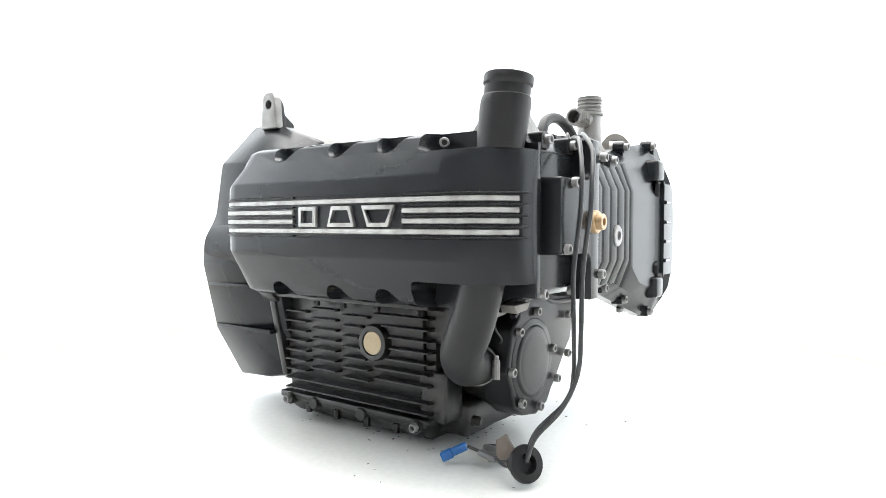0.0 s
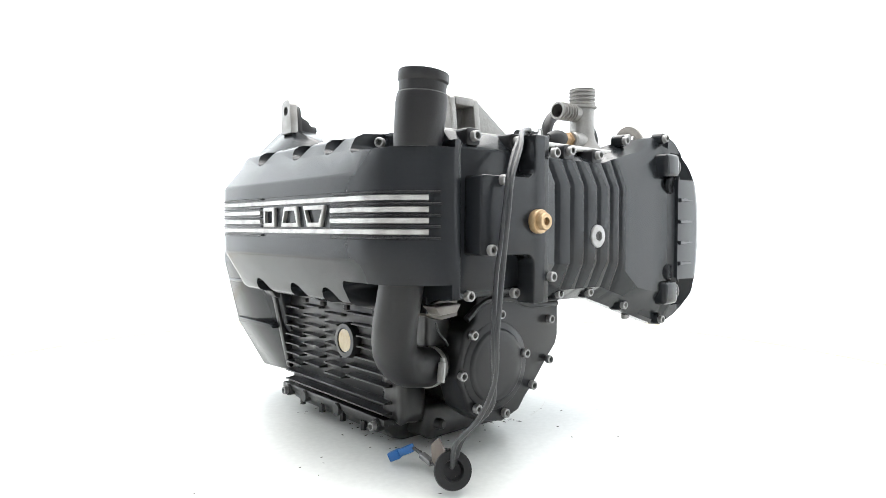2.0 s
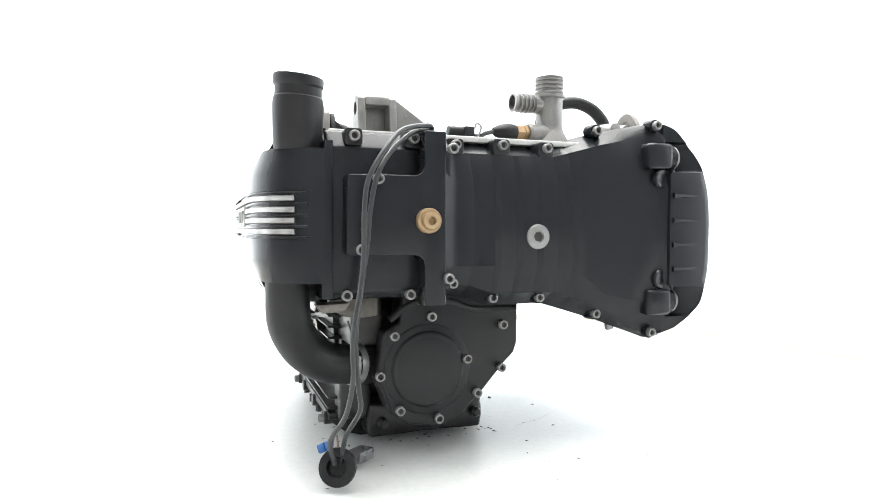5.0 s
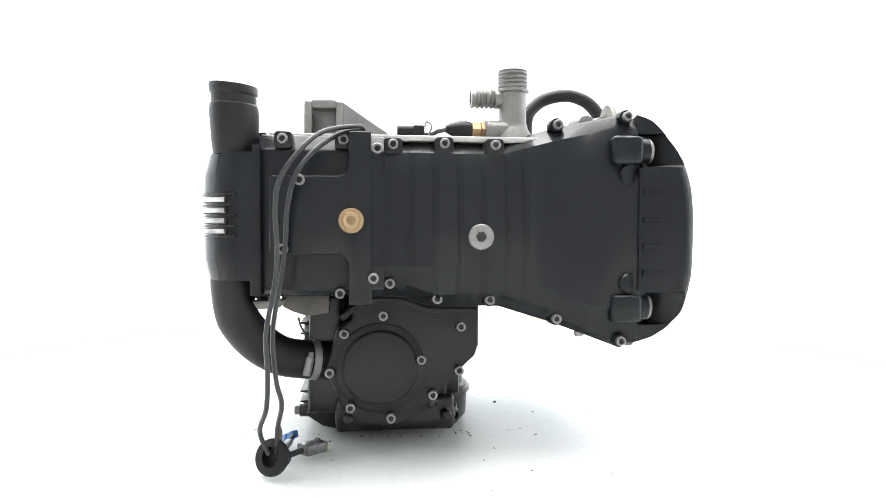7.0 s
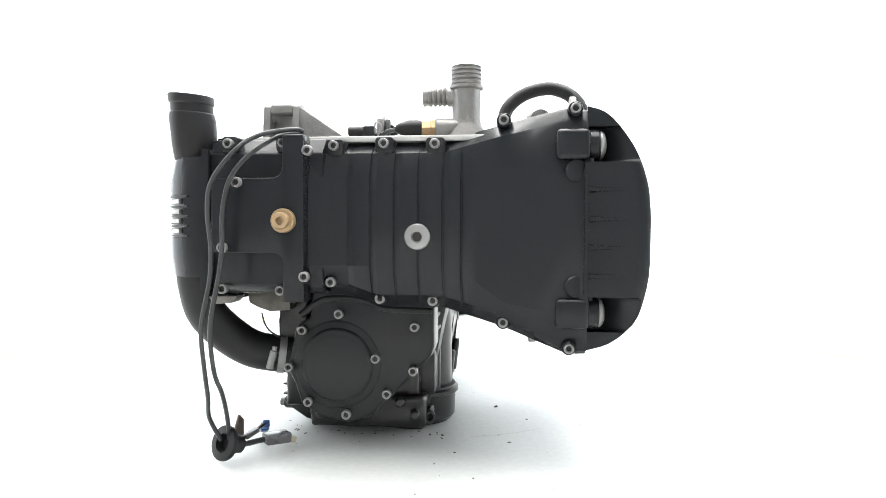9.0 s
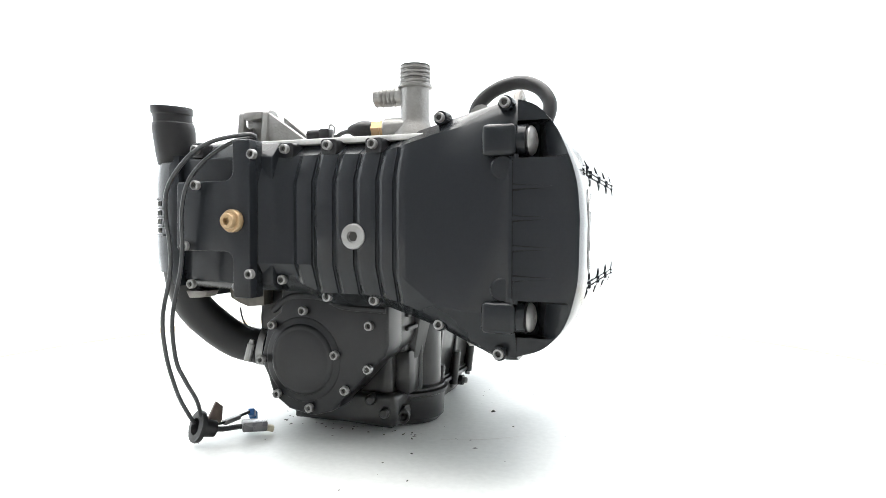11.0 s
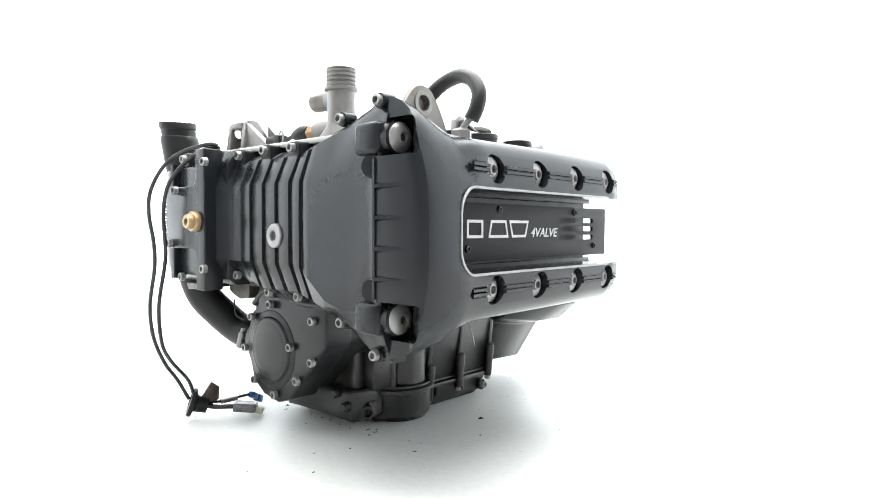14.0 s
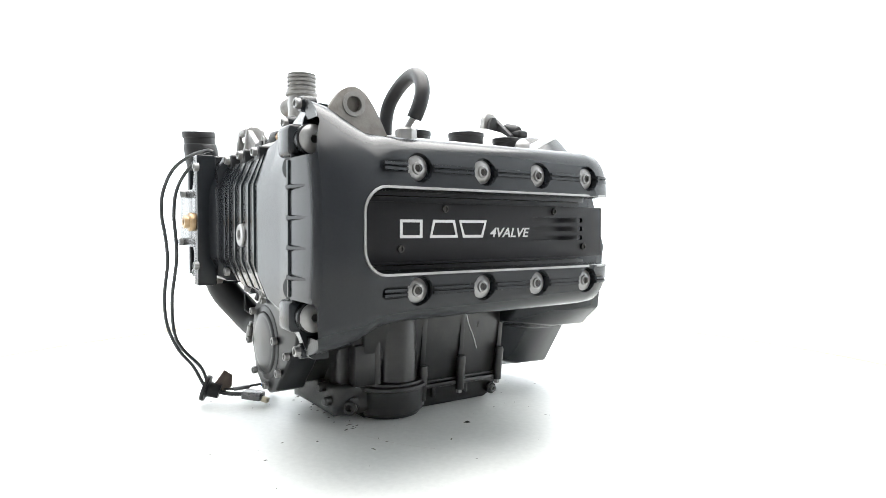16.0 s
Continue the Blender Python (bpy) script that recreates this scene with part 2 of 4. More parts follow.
def blocks():
    body = prism([(-0.203, 0.372), (-0.12, 0.376), (0.1, 0.376), (0.2, 0.376), (0.2235, 0.373), (0.2235, 0.19), (0.15, 0.178), (0.06, 0.196), (-0.16, 0.199), (-0.203, 0.21)], "y", -0.212, 0.118, 0.004)
    ob = part("cylinder_block", body, PAINT_FLAT, engine, "black cast cylinder block")
    # the cavity behind the plug cover runs into the head
    carve(ob, [box(0.212, 0.3, -0.235, 0.3, 0.236, 0.314)])
    part("top_deck", box(-0.198, 0.205, -0.268, 0.125, 0.3765, 0.3835, 0.002), PALE_CAST, engine, "pale bare aluminium top deck")
    # neck and lower crankcase
    part("crankcase_neck", prism([(-0.165, 0.205), (0.058, 0.205), (0.045, 0.15), (0.024, 0.03), (-0.16, 0.03), (-0.168, 0.16)], "y", -0.125, 0.125, 0.003), GREASY, engine, "oily black lower crankcase")
    rear = loft([[(x * 0.86 - 0.012, 0.118, 0.2 + (z - 0.2) * 0.86) for x, z in BELL], [(x * 0.985, 0.2, 0.2 + (z - 0.2) * 0.985) for x, z in BELL], [(x, 0.268, z) for x, z in BELL]])
    part("bell_housing", soften(rear, 0.004), PAINT, engine, "black bell housing with angled sides")
    part("starter_bulge", lathe([(0.0, 0.0), (0.036, 0.0), (0.043, 0.012), (0.046, 0.05), (0.046, 0.155), (0.0, 0.155)], facing((-0.166, 0.108, 0.246), (0, 1, 0)), 36), PAINT, engine)
    for z, x in ((0.192, -0.2035), (0.126, -0.189)):
        part("bell_rib", box(x - 0.002, x + 0.03, 0.135, 0.262, z - 0.003, z + 0.003, 0.0015), PAINT, engine)
    part("bell_gusset", prism([(-0.19, 0.175), (-0.155, 0.175), (-0.15, 0.06), (-0.165, 0.06)], "y", 0.128, 0.140, 0.003), GREASY, engine)
    part("bell_arm", prism([(-0.205, 0.190), (-0.165, 0.190), (-0.165, 0.165), (-0.19, 0.172)], "y", 0.122, 0.15, 0.003), GREASY, engine)


BELL = [(-0.112, 0.444), (-0.176, 0.378), (-0.188, 0.300), (-0.194, 0.286), (-0.205, 0.268), (-0.211, 0.246), (-0.212, 0.222), (-0.188, 0.12), (-0.142, 0.040), (-0.06, 0.026), (-0.007, 0.038),
        (0.037, 0.108), (0.083, 0.117), (0.118, 0.148), (0.128, 0.25), (0.09, 0.37), (0.02, 0.436)]
blocks()


# crankshaft-side cover with the aluminium stripes
def plan_x(y):
    """How far out the cover's side stands at y."""
    return lerp(y, [(-0.3035, -0.212), (-0.301, -0.226), (-0.2965, -0.238), (-0.288, -0.251), (-0.276, -0.262), (-0.255, -0.271), (-0.225, -0.2755), (-0.18, -0.277), (0.095, -0.277), (0.115, -0.274), (0.127, -0.262)])


SIDE = [(-0.200, 0.3845), (-0.236, 0.3815), (-0.244, 0.377), (-0.252, 0.362), (-0.277, 0.333), (-0.277, 0.2885), (-0.277, 0.244), (-0.2555, 0.2085), (-0.2485, 0.195), (-0.240, 0.1905), (-0.200, 0.188)]


PUFF = {2: 0.016, 3: 0.016, 7: 0.012, 8: 0.012}  # the front end is fuller


def crank_cover():
    loops = []
    for y in (0.127, 0.120, 0.108, 0.095, 0.0, -0.1, -0.18, -0.225, -0.255, -0.276, -0.288, -0.2965, -0.301, -0.3035):
        w = (plan_x(y) + 0.2) / -0.077
        zs = lerp(y, [(-0.3035, 0.86), (-0.301, 0.93), (-0.2965, 0.975), (-0.288, 1.0), (0.095, 1.0), (0.108, 0.985), (0.12, 0.90), (0.127, 0.82)])
        k = lerp(y, [(-0.24, 1.0), (-0.17, 0.0)])
        loops.append([(-0.2 + (x + 0.2 - k * PUFF.get(i, 0)) * w, y, 0.2885 + (z - 0.2885) * zs) for i, (x, z) in enumerate(SIDE)])
    ob = part("crank_cover", soften(loft(loops), 0.004, 2, 22), PAINT, engine, "black crankshaft cover with scalloped edges", 28)
    cuts = []
    for y in (0.0395, -0.0575, -0.136):
        for z, up in ((0.377, 1), (0.1935, -1)):
            # a scallop: round floor, open towards the rim
            arc = [(y + 0.0165 * math.cos(radians(a)), z - up * 0.0165 * math.sin(radians(a))) for a in range(0, 150, 15)]
            tail = [(y - 0.0205, z - up * 0.0035), (y - 0.0275, z + up * 0.0010), (y - 0.040, z + up * 0.0035)]
            cuts.append(prism(arc + tail + [(y - 0.040, z + up * 0.03), (y + 0.0165, z + up * 0.03)], "x", -0.30, -0.226))
    cuts.append(prism(rounded(-0.33, -0.183, 0.358, 0.42, 0.012), "x", -0.30, -0.209))
    cuts.append(box(-0.23, -0.19, -0.32, -0.262, 0.366, 0.42))
    cuts.append(prism(rounded(-0.33, -0.178, 0.15, 0.2215, 0.012), "x", -0.30, -0.212))
    ys = [-0.2985, -0.2965, -0.293, -0.288, -0.282, -0.276, -0.265, -0.255, -0.24, -0.225, -0.2, -0.18, 0.095, 0.115, 0.127, 0.14]
    cuts.append(prism([(plan_x(y) + 0.0022, y) for y in ys] + [(-0.32, 0.14), (-0.32, -0.2985)], "z", 0.2665, 0.3148))
    cuts.append(box(-0.23, -0.19, -0.32, -0.262, 0.15, 0.206))
    carve(ob, cuts)
    ease(ob, 0.0012)
    part("gasket_rim", prism([(0.118, 0.1915), (-0.245, 0.1915), (-0.280, 0.206), (-0.2935, 0.222), (-0.2945, 0.228), (-0.2945, 0.350), (-0.2935, 0.355), (-0.284, 0.366), (-0.262, 0.3815), (0.118, 0.3815)], "x", -0.2085, -0.199, 0.003), PAINT, ob)

    def bar(name, y0, y1, z, h, material, lift, label=""):
        n = 26
        ys = [y0 + (y1 - y0) * i / n for i in range(n + 1)]
        line = [(plan_x(y) + 0.0023, y, z) for y in ys]

        def normal(i):
            y = ys[i]
            return (-1.0, (plan_x(y + 0.004) - plan_x(y - 0.004)) / 0.008 if y > -0.298 else -1.5, 0)
        part(name, strip(line, h, lift, normal), material, ob, label)
    for z in (0.3078, 0.2742):
        bar("trim_stripe", 0.124, -0.2955, z, 0.0062, TRIM, 0.0036, "scuffed bare aluminium stripe")
    for z in (0.2962, 0.2853):
        bar("trim_stripe", 0.124, -0.013, z, 0.0062, TRIM, 0.0036, "scuffed bare aluminium stripe")
        bar("trim_stripe", -0.181, -0.2955, z, 0.0062, TRIM, 0.0036, "scuffed bare aluminium stripe")
    for z in (0.3135, 0.3021, 0.2908, 0.2796, 0.2684):
        bar("dark_rib", 0.123, -0.013, z, 0.0022, PAINT_FLAT, 0.0030)
        bar("dark_rib", -0.181, -0.3005, z, 0.0022, PAINT_FLAT, 0.0030)
    # the maker's mark as plain bars
    for y, top, base in ((-0.0385, 0.029, 0.029), (-0.0925, 0.029, 0.042), (-0.1475, 0.047, 0.029)):
        zc, hh, wall = 0.2908, 0.0118, 0.0046
        out = [(y - base / 2, zc - hh), (y + base / 2, zc - hh), (y + top / 2, zc + hh), (y - top / 2, zc + hh)]
        mark = prism(out, "x", -0.2792, -0.2735, 0.001)
        inner = [(y + (u - y) * (1 - 2 * wall / max(top, base)), zc + (v - zc) * (1 - wall / hh)) for u, v in out]
        m = part("emblem", mark, TRIM, ob, "plain bare aluminium emblem shape")
        carve(m, [prism(inner, "x", -0.29, -0.26)])


crank_cover()


# front timing cover
def cover_top(x):
    return lerp(x, [(-0.09, 0.379), (0.062, 0.378), (0.13, 0.396), (0.198, 0.410), (0.226, 0.406)])


def cover_bottom(x):
    return lerp(x, [(-0.09, 0.200), (-0.05, 0.200), (-0.012, 0.187), (0.062, 0.187), (0.13, 0.166), (0.2, 0.140), (0.226, 0.141)])


def timing_cover():
    base = prism([(-0.2, 0.2), (-0.284, 0.203), (-0.296, 0.212), (-0.296, 0.361), (-0.291, 0.366), (-0.279, 0.3795), (-0.2, 0.381)], "x", -0.205, -0.07, 0.0025)
    ob = part("timing_cover", base, PAINT, engine, "black timing cover with raised ribs")
    # raised platform with a column beside it
    tee = [(-0.189, 0.329), (-0.187, 0.332), (-0.118, 0.3325), (-0.1132, 0.3342), (-0.1095, 0.3380), (-0.108, 0.3430), (-0.108, 0.379), (-0.0845, 0.379), (-0.0845, 0.1965), (-0.108, 0.1965), (-0.108, 0.2395), (-0.1095, 0.2445), (-0.1132, 0.2483), (-0.118, 0.250), (-0.187, 0.250), (-0.190, 0.253)]
    part("raised_platform", prism(tee, "y", -0.3195, -0.294, 0.0035, 3), PAINT, ob)
    # ribbed and smooth front skin
    steps = [-0.0440, -0.0170, 0.0100, 0.0367, 0.0640, 0.0845]
    cols = [(-0.0842, -0.304), (-0.070, -0.2965), (-0.0600, -0.2943), (-0.0460, -0.2943)]
    for i, r in enumerate(steps):
        # a sharp drop, then a slope that climbs to the next flat band
        if i:
            cols.append((r - 0.0006, -0.2963))
        cols += [(r, -0.2938), (r + 0.0012, -0.2936), (r + 0.0066, -0.2958), (r + 0.0084, -0.2965)]
    cols += [(0.102, -0.2965), (0.13, -0.2965), (0.165, -0.2965), (0.2, -0.2972), (0.211, -0.2990), (0.2180, -0.3022), (0.2205, -0.3022)]
    grid = []
    for x, y in cols:
        zt, zb = cover_top(x), cover_bottom(x)
        rim = lerp(x, [(0.08, -0.252), (0.13, -0.254), (0.205, -0.272), (0.23, -0.272)])
        smooth = max(0.0, min(1.0, (x - 0.08) / 0.06))
        top_b, bot_b = 0.330, 0.236 - 0.045 * smooth
        back = -0.205 if zt < 0.384 else rim + 0.010
        grid.append([(x, back, zb), (x, rim - 0.006, zb), (x, rim - 0.012, zb + 0.0045), (x, y + 0.0135, zb + 0.016), (x, y, max(bot_b, zb + 0.03)), (x, y, 0.285), (x, y, top_b),
                     (x, y + 0.014, zt - 0.0165), (x, rim - 0.007, zt - 0.003), (x, rim - 0.003, zt), (x, back, zt)])
    bm = loft(grid, True)
    part("ribbed_front", bm, PAINT, ob, "ribbed black front skin", 24)
    # flange that meets the valve cover
    line = [(0.2178, -0.3015, z) for z in (0.346, 0.33, 0.30, 0.27, 0.24, 0.208)]
    part("joint_bead", strip(line, 0.0045, 0.0040, lambda i: (0, -1, 0)), PAINT, ob)
    for z in (0.367, 0.187):
        part("mount_boss", join(box(0.186, 0.2225, -0.3045, -0.262, z - 0.0165, z + 0.0165, 0.006, 3), lathe([(0.0, 0), (0.0168, 0), (0.0168, 0.012), (0.0, 0.012)], facing((0.2185, -0.2838, z), (1, 0, 0)))), PAINT, ob)
        part("rubber_bush", lathe([(0.0, 0), (0.0165, 0), (0.0165, 0.004), (0.0145, 0.005), (0.0145, 0.008), (0.0, 0.008)], facing((0.2265, -0.2838, z), (1, 0, 0))), RUBBER, ob)
        w = part("mount_bolt", lathe([(0.0, 0), (0.0150, 0), (0.0152, 0.0015), (0.013, 0.0042), (0.008, 0.0062), (0.0052, 0.0064), (0.005, 0.003), (0.0, 0.003)], facing((0.2330, -0.2838, z), (1, 0, 0))), STEEL, ob, "large domed steel mounting bolt")
        part("socket", lathe([(0.0, 0), (0.0042, 0), (0.0042, 0.0004), (0.0, 0.0004)], facing((0.2363, -0.2838, z), (1, 0, 0)), 6), BLACK_STEEL, w)
    for z, s in ((0.3395, 1), (0.2155, -1)):
        part("round_pad", lathe([(0.0, 0), (0.0125, 0), (0.0125, 0.004), (0.011, 0.006), (0.0, 0.006)], facing((0.207, -0.2945, z), (0.25, -1, 0))), PAINT, ob)
    # plugs
    g = part("yellow_plug", join(lathe([(0.0, 0), (0.0128, 0), (0.0132, 0.001), (0.0132, 0.007), (0.0125, 0.008), (0.0, 0.008)], facing((-0.1055, -0.319, 0.2856), (0, -1, 0))),
                                 lathe([(0.0, 0), (0.0092, 0), (0.0092, 0.006), (0.0085, 0.007), (0.0046, 0.007), (0.0044, 0.002), (0.0, 0.002)], facing((-0.1055, -0.327, 0.2856), (0, -1, 0)), 24)), BRASS, ob, "yellow passivated hollow plug")
    part("socket", lathe([(0.0, 0), (0.0041, 0), (0.0, 0.0004)], facing((-0.1055, -0.3288, 0.2856), (0, -1, 0)), 6), COPPER, g)
    s = part("steel_plug", lathe([(0.0, 0), (0.0142, 0), (0.0145, 0.0012), (0.0142, 0.0045), (0.0132, 0.0055), (0.0065, 0.006), (0.0062, 0.0035), (0.0, 0.0035)], facing((0.0367, -0.2935, 0.2685), (0, -1, 0)), 32), STEEL, ob, "grey steel filler plug")
    part("socket", lathe([(0.0, 0), (0.0058, 0), (0.0, 0.0004)], facing((0.0367, -0.2973, 0.2685), (0, -1, 0)), 6), BLACK_STEEL, s)


timing_cover()


# lower round cover
LOWER = [(0.0466, 0.190), (0.0466, 0.135), (0.042, 0.122), (0.026, 0.107), (0.018, 0.098), (-0.004, 0.074), (-0.018, 0.062), (-0.03, 0.047), (-0.0606, 0.038), (-0.095, 0.044), (-0.1195, 0.060), (-0.128, 0.085), (-0.139, 0.104),
         (-0.133, 0.125), (-0.126, 0.156), (-0.108, 0.168), (-0.105, 0.198), (-0.09, 0.205), (-0.02, 0.205)]


def lower_cover():
    part("pump_body", prism([(-0.045 + (x + 0.045) * 0.9, 0.125 + (z - 0.125) * 0.9) for x, z in LOWER], "y", -0.19, -0.118, 0.003), GREASY, engine)
    ob = part("water_pump_cover", prism(LOWER, "y", -0.2285, -0.186, 0.004, 3), PAINT_FLAT, engine, "dull black lower cover with a round cap")
    part("round_cap", lathe([(0.0, 0), (0.0462, 0), (0.0462, 0.002), (0.0445, 0.0042), (0.0415, 0.0056), (0.0395, 0.0053), (0.038, 0.0057), (0.03, 0.0066), (0.0, 0.0074)], facing((-0.0735, -0.2275, 0.110), (0, -1, 0)), 48), PAINT_FLAT, ob)
    part("outer_ring", lathe([(0.0, 0), (0.054, 0), (0.0545, 0.0012), (0.052, 0.0026), (0.0, 0.0026)], facing((-0.0735, -0.2275, 0.110), (0, -1, 0)), 48), PAINT_FLAT, ob)
    ridge = [(-0.12, -0.2255, 0.17), (-0.09, -0.2262, 0.190), (-0.045, -0.2262, 0.190), (-0.015, -0.2262, 0.180), (0.044, -0.2262, 0.178)]
    part("upper_ridge", tube(ridge, 0.0045, 10, 6), PAINT_FLAT, ob)


lower_cover()


# valve cover
def face_x(y):
    """How far out the valve cover's face stands at y."""
    return lerp(y, [(-0.3035, 0.2710), (-0.3022, 0.2790), (-0.297, 0.2850), (-0.287, 0.2870), (-0.268, 0.288), (-0.246, 0.2865), (-0.232, 0.284), (-0.216, 0.2815), (-0.19, 0.279), (-0.06, 0.278), (0.078, 0.278), (0.1, 0.275), (0.114, 0.267), (0.1215, 0.252), (0.124, 0.24)])


def valve_cover():
    shape = [(-0.3035, 0.398, 0.156), (-0.3022, 0.4045, 0.150), (-0.297, 0.4085, 0.146), (-0.287, 0.4095, 0.1455), (-0.268, 0.405, 0.1465), (-0.246, 0.390, 0.153), (-0.232, 0.380, 0.163), (-0.216, 0.3765, 0.1725),
             (-0.19, 0.3765, 0.1755), (-0.06, 0.378, 0.1765), (0.078, 0.379, 0.178), (0.1, 0.3775, 0.1795), (0.114, 0.372, 0.185), (0.1215, 0.362, 0.195), (0.124, 0.352, 0.205)]
    rows = [(y, zt, zb, face_x(y)) for y, zt, zb in shape]
    loops = []
    flared = [(0, 0, 0), (0.28, -0.007, 0), (0.53, -0.024, 0), (0.79, -0.052, 0), (0.95, -0.084, 0), (1, -0.118, 0), (1, 0, 1), (0.99, 0.092, 2), (0.95, 0.070, 2), (0.82, 0.040, 2), (0.62, 0.022, 2), (0.36, 0.008, 2), (0, 0, 2)]
    plain = [(0, 0, 0), (0.4, -0.001, 0), (0.66, -0.006, 0), (0.85, -0.017, 0), (0.96, -0.034, 0), (1, -0.055, 0), (1, 0, 1), (1, 0.052, 2), (0.97, 0.034, 2), (0.87, 0.017, 2), (0.68, 0.006, 2), (0.4, 0.001, 2), (0, 0, 2)]
    def profile(y, zt, zb, xo):
        k = max(0.0, min(1.0, (-0.215 - y) / 0.05))
        d = xo - 0.2199
        loop = []
        for (u, du, w), (v, dv, _) in zip(flared, plain):
            at = (zt, (zt + zb) / 2, zb)[w]
            loop.append((0.2199 + d * (u * k + v * (1 - k)), at + du * k + dv * (1 - k)))
        out = []
        for p in spline([(x, 0, z) for x, z in loop], 4):
            out.append((max(p.x, 0.2199), min(p.z, out[-1][1] - 0.0004) if out else p.z))
        return out
    for row in rows:
        loops.append([(x, row[0], z) for x, z in profile(*row)])
    bm = loft(loops)
    ob = part("valve_cover", bm, PAINT, engine, "satin black valve cover with bolt grooves", 40)
    cuts = [prism(rounded(-0.2525, 0.25, 0.2315, 0.3185, 0.026, 8), "x", 0.2125, 0.33)]
    for z in (0.3408, 0.2122):
        cuts.append(prism(rounded(-0.232, 0.25, z - 0.0062, z + 0.0062, 0.006), "x", 0.2764, 0.33))
        for y in BOLT_Y:
            cuts.append(prism(circle(y, z, 0.0158, 28), "x", 0.2672, 0.33))
    # the corners are set back round the mounting bolts
    corner = [(0.20, -0.33), (0.20, -0.2672), (0.2375, -0.2685), (0.2425, -0.2745), (0.2520, -0.2835), (0.2650, -0.2930), (0.2815, -0.3022), (0.292, -0.33)]
    brow = [(0.20, -0.33), (0.20, -0.2860), (0.250, -0.2870), (0.266, -0.2940), (0.2800, -0.3028), (0.290, -0.33)]
    cuts.append(prism(corner, "z", 0.3480, 0.3875, 0.005, 3))
    cuts.append(prism(corner, "z", 0.1660, 0.2055, 0.005, 3))
    cuts.append(prism(brow, "z", 0.3800, 0.43, 0.003, 2))
    cuts.append(prism(brow, "z", 0.12, 0.1735, 0.003, 2))
    carve(ob, cuts)
    ease(ob, 0.0011)
    # bright edge round the opening
    r, path = 0.026, []
    def on(y, z):
        path.append((face_x(y) + 0.0004, y, z))
    for y in (0.1, 0.05, 0.0, -0.06, -0.12, -0.17, -0.19, -0.21, -0.226):
        on(y, 0.3195)
    for a in (15, 30, 45, 60, 75, 90):
        on(-0.2265 - 0.027 * math.sin(radians(a)), 0.2925 + 0.027 * math.cos(radians(a)))
    for a in (90, 105, 120, 135, 150, 165, 180):
        on(-0.2265 - 0.027 * math.sin(radians(a)), 0.2575 + 0.027 * math.cos(radians(a)))
    for y in (-0.21, -0.19, -0.17, -0.12, -0.06, 0.0, 0.05, 0.1):
        on(y, 0.2305)
    part("trim_edge", strip(path, 0.0028, 0.0008, lambda i: (1, 0, 0)), STEEL, ob, "thin bare aluminium trim line")
    for z in (0.3408, 0.2122):
        stops = [-0.246] + list(BOLT_Y) + [0.128]
        for y0, y1 in zip(stops, stops[1:]):
            y0, y1 = y0 + 0.0165, y1 - 0.0165
            for dz in (-0.0024, 0.0024):
                part("groove_ridge", strip([(face_x(y0 + (y1 - y0) * i / 6) - 0.0014, y0 + (y1 - y0) * i / 6, z + dz) for i in range(7)], 0.0038, 0.0016, lambda i: (1, 0, 0)), PAINT, ob)
        for y in BOLT_Y:
            b = part("cover_bolt", lathe([(0.0, 0), (0.0130, 0), (0.0134, 0.0012), (0.0088, 0.0034), (0.0068, 0.0036), (0.0062, 0.0058), (0.0046, 0.0062), (0.0044, 0.003), (0.0, 0.003)], facing((0.2675, y, z), (1, 0, 0))), STEEL, ob, "domed steel valve cover bolt")
            part("socket", lathe([(0.0, 0), (0.0042, 0), (0.0, 0.0005)], facing((0.2708, y, z), (1, 0, 0)), 6), BLACK_STEEL, b)
    for z in (0.319, 0.288, 0.258, 0.228):
        part("side_rib", loft([[(0.2205, -0.3005, z - 0.0052), (0.2205, -0.3082, z - 0.0020), (0.2205, -0.3082, z + 0.0020), (0.2205, -0.3005, z + 0.0052)],
                              [(0.230, -0.3005, z - 0.0034), (0.230, -0.3072, z - 0.0016), (0.230, -0.3072, z + 0.0016), (0.230, -0.3005, z + 0.0034)],
                              [(0.2625, -0.3000, z - 0.0022), (0.2625, -0.3032, z - 0.0010), (0.2625, -0.3032, z + 0.0010), (0.2625, -0.3000, z + 0.0022)]]), PAINT, ob)
    lip = [(0.2228, -0.3010, z) for z in (0.352, 0.335, 0.31, 0.28, 0.25, 0.22, 0.202)]
    part("joint_lip", tube(lip, 0.0026, 10, 4), PAINT, ob)
    # plug cover plate
    plate = part("plug_cover_plate", box(0.2335, 0.2375, -0.236, 0.137, 0.2405, 0.3065, 0.0008), PLATE, engine, "gloss black plug cover plate with three slots")
    carve(plate, [prism(rounded(0.008, 0.0995, z - 0.0032, z + 0.0032, 0.003), "x", 0.2, 0.26) for z in (0.2888, 0.2775, 0.2658)])
    for y, top, base in ((-0.1705, 0.029, 0.029), (-0.1265, 0.030, 0.039), (-0.085, 0.041, 0.029)):
        zc, hh, wall = 0.2772, 0.0103, 0.0032
        out = [(y - base / 2, zc - hh), (y + base / 2, zc - hh), (y + top / 2, zc + hh), (y - top / 2, zc + hh)]
        inner = [(y + (u - y) * (1 - 2 * wall / max(top, base)), zc + (v - zc) * (1 - wall / hh)) for u, v in out]
        m = part("emblem", prism(out, "x", 0.2372, 0.2381), WHITE_PRINT, plate, "plain white emblem shape")
        carve(m, [prism(inner, "x", 0.2, 0.26)])
    curve = bpy.data.curves.new("lettering", "FONT")
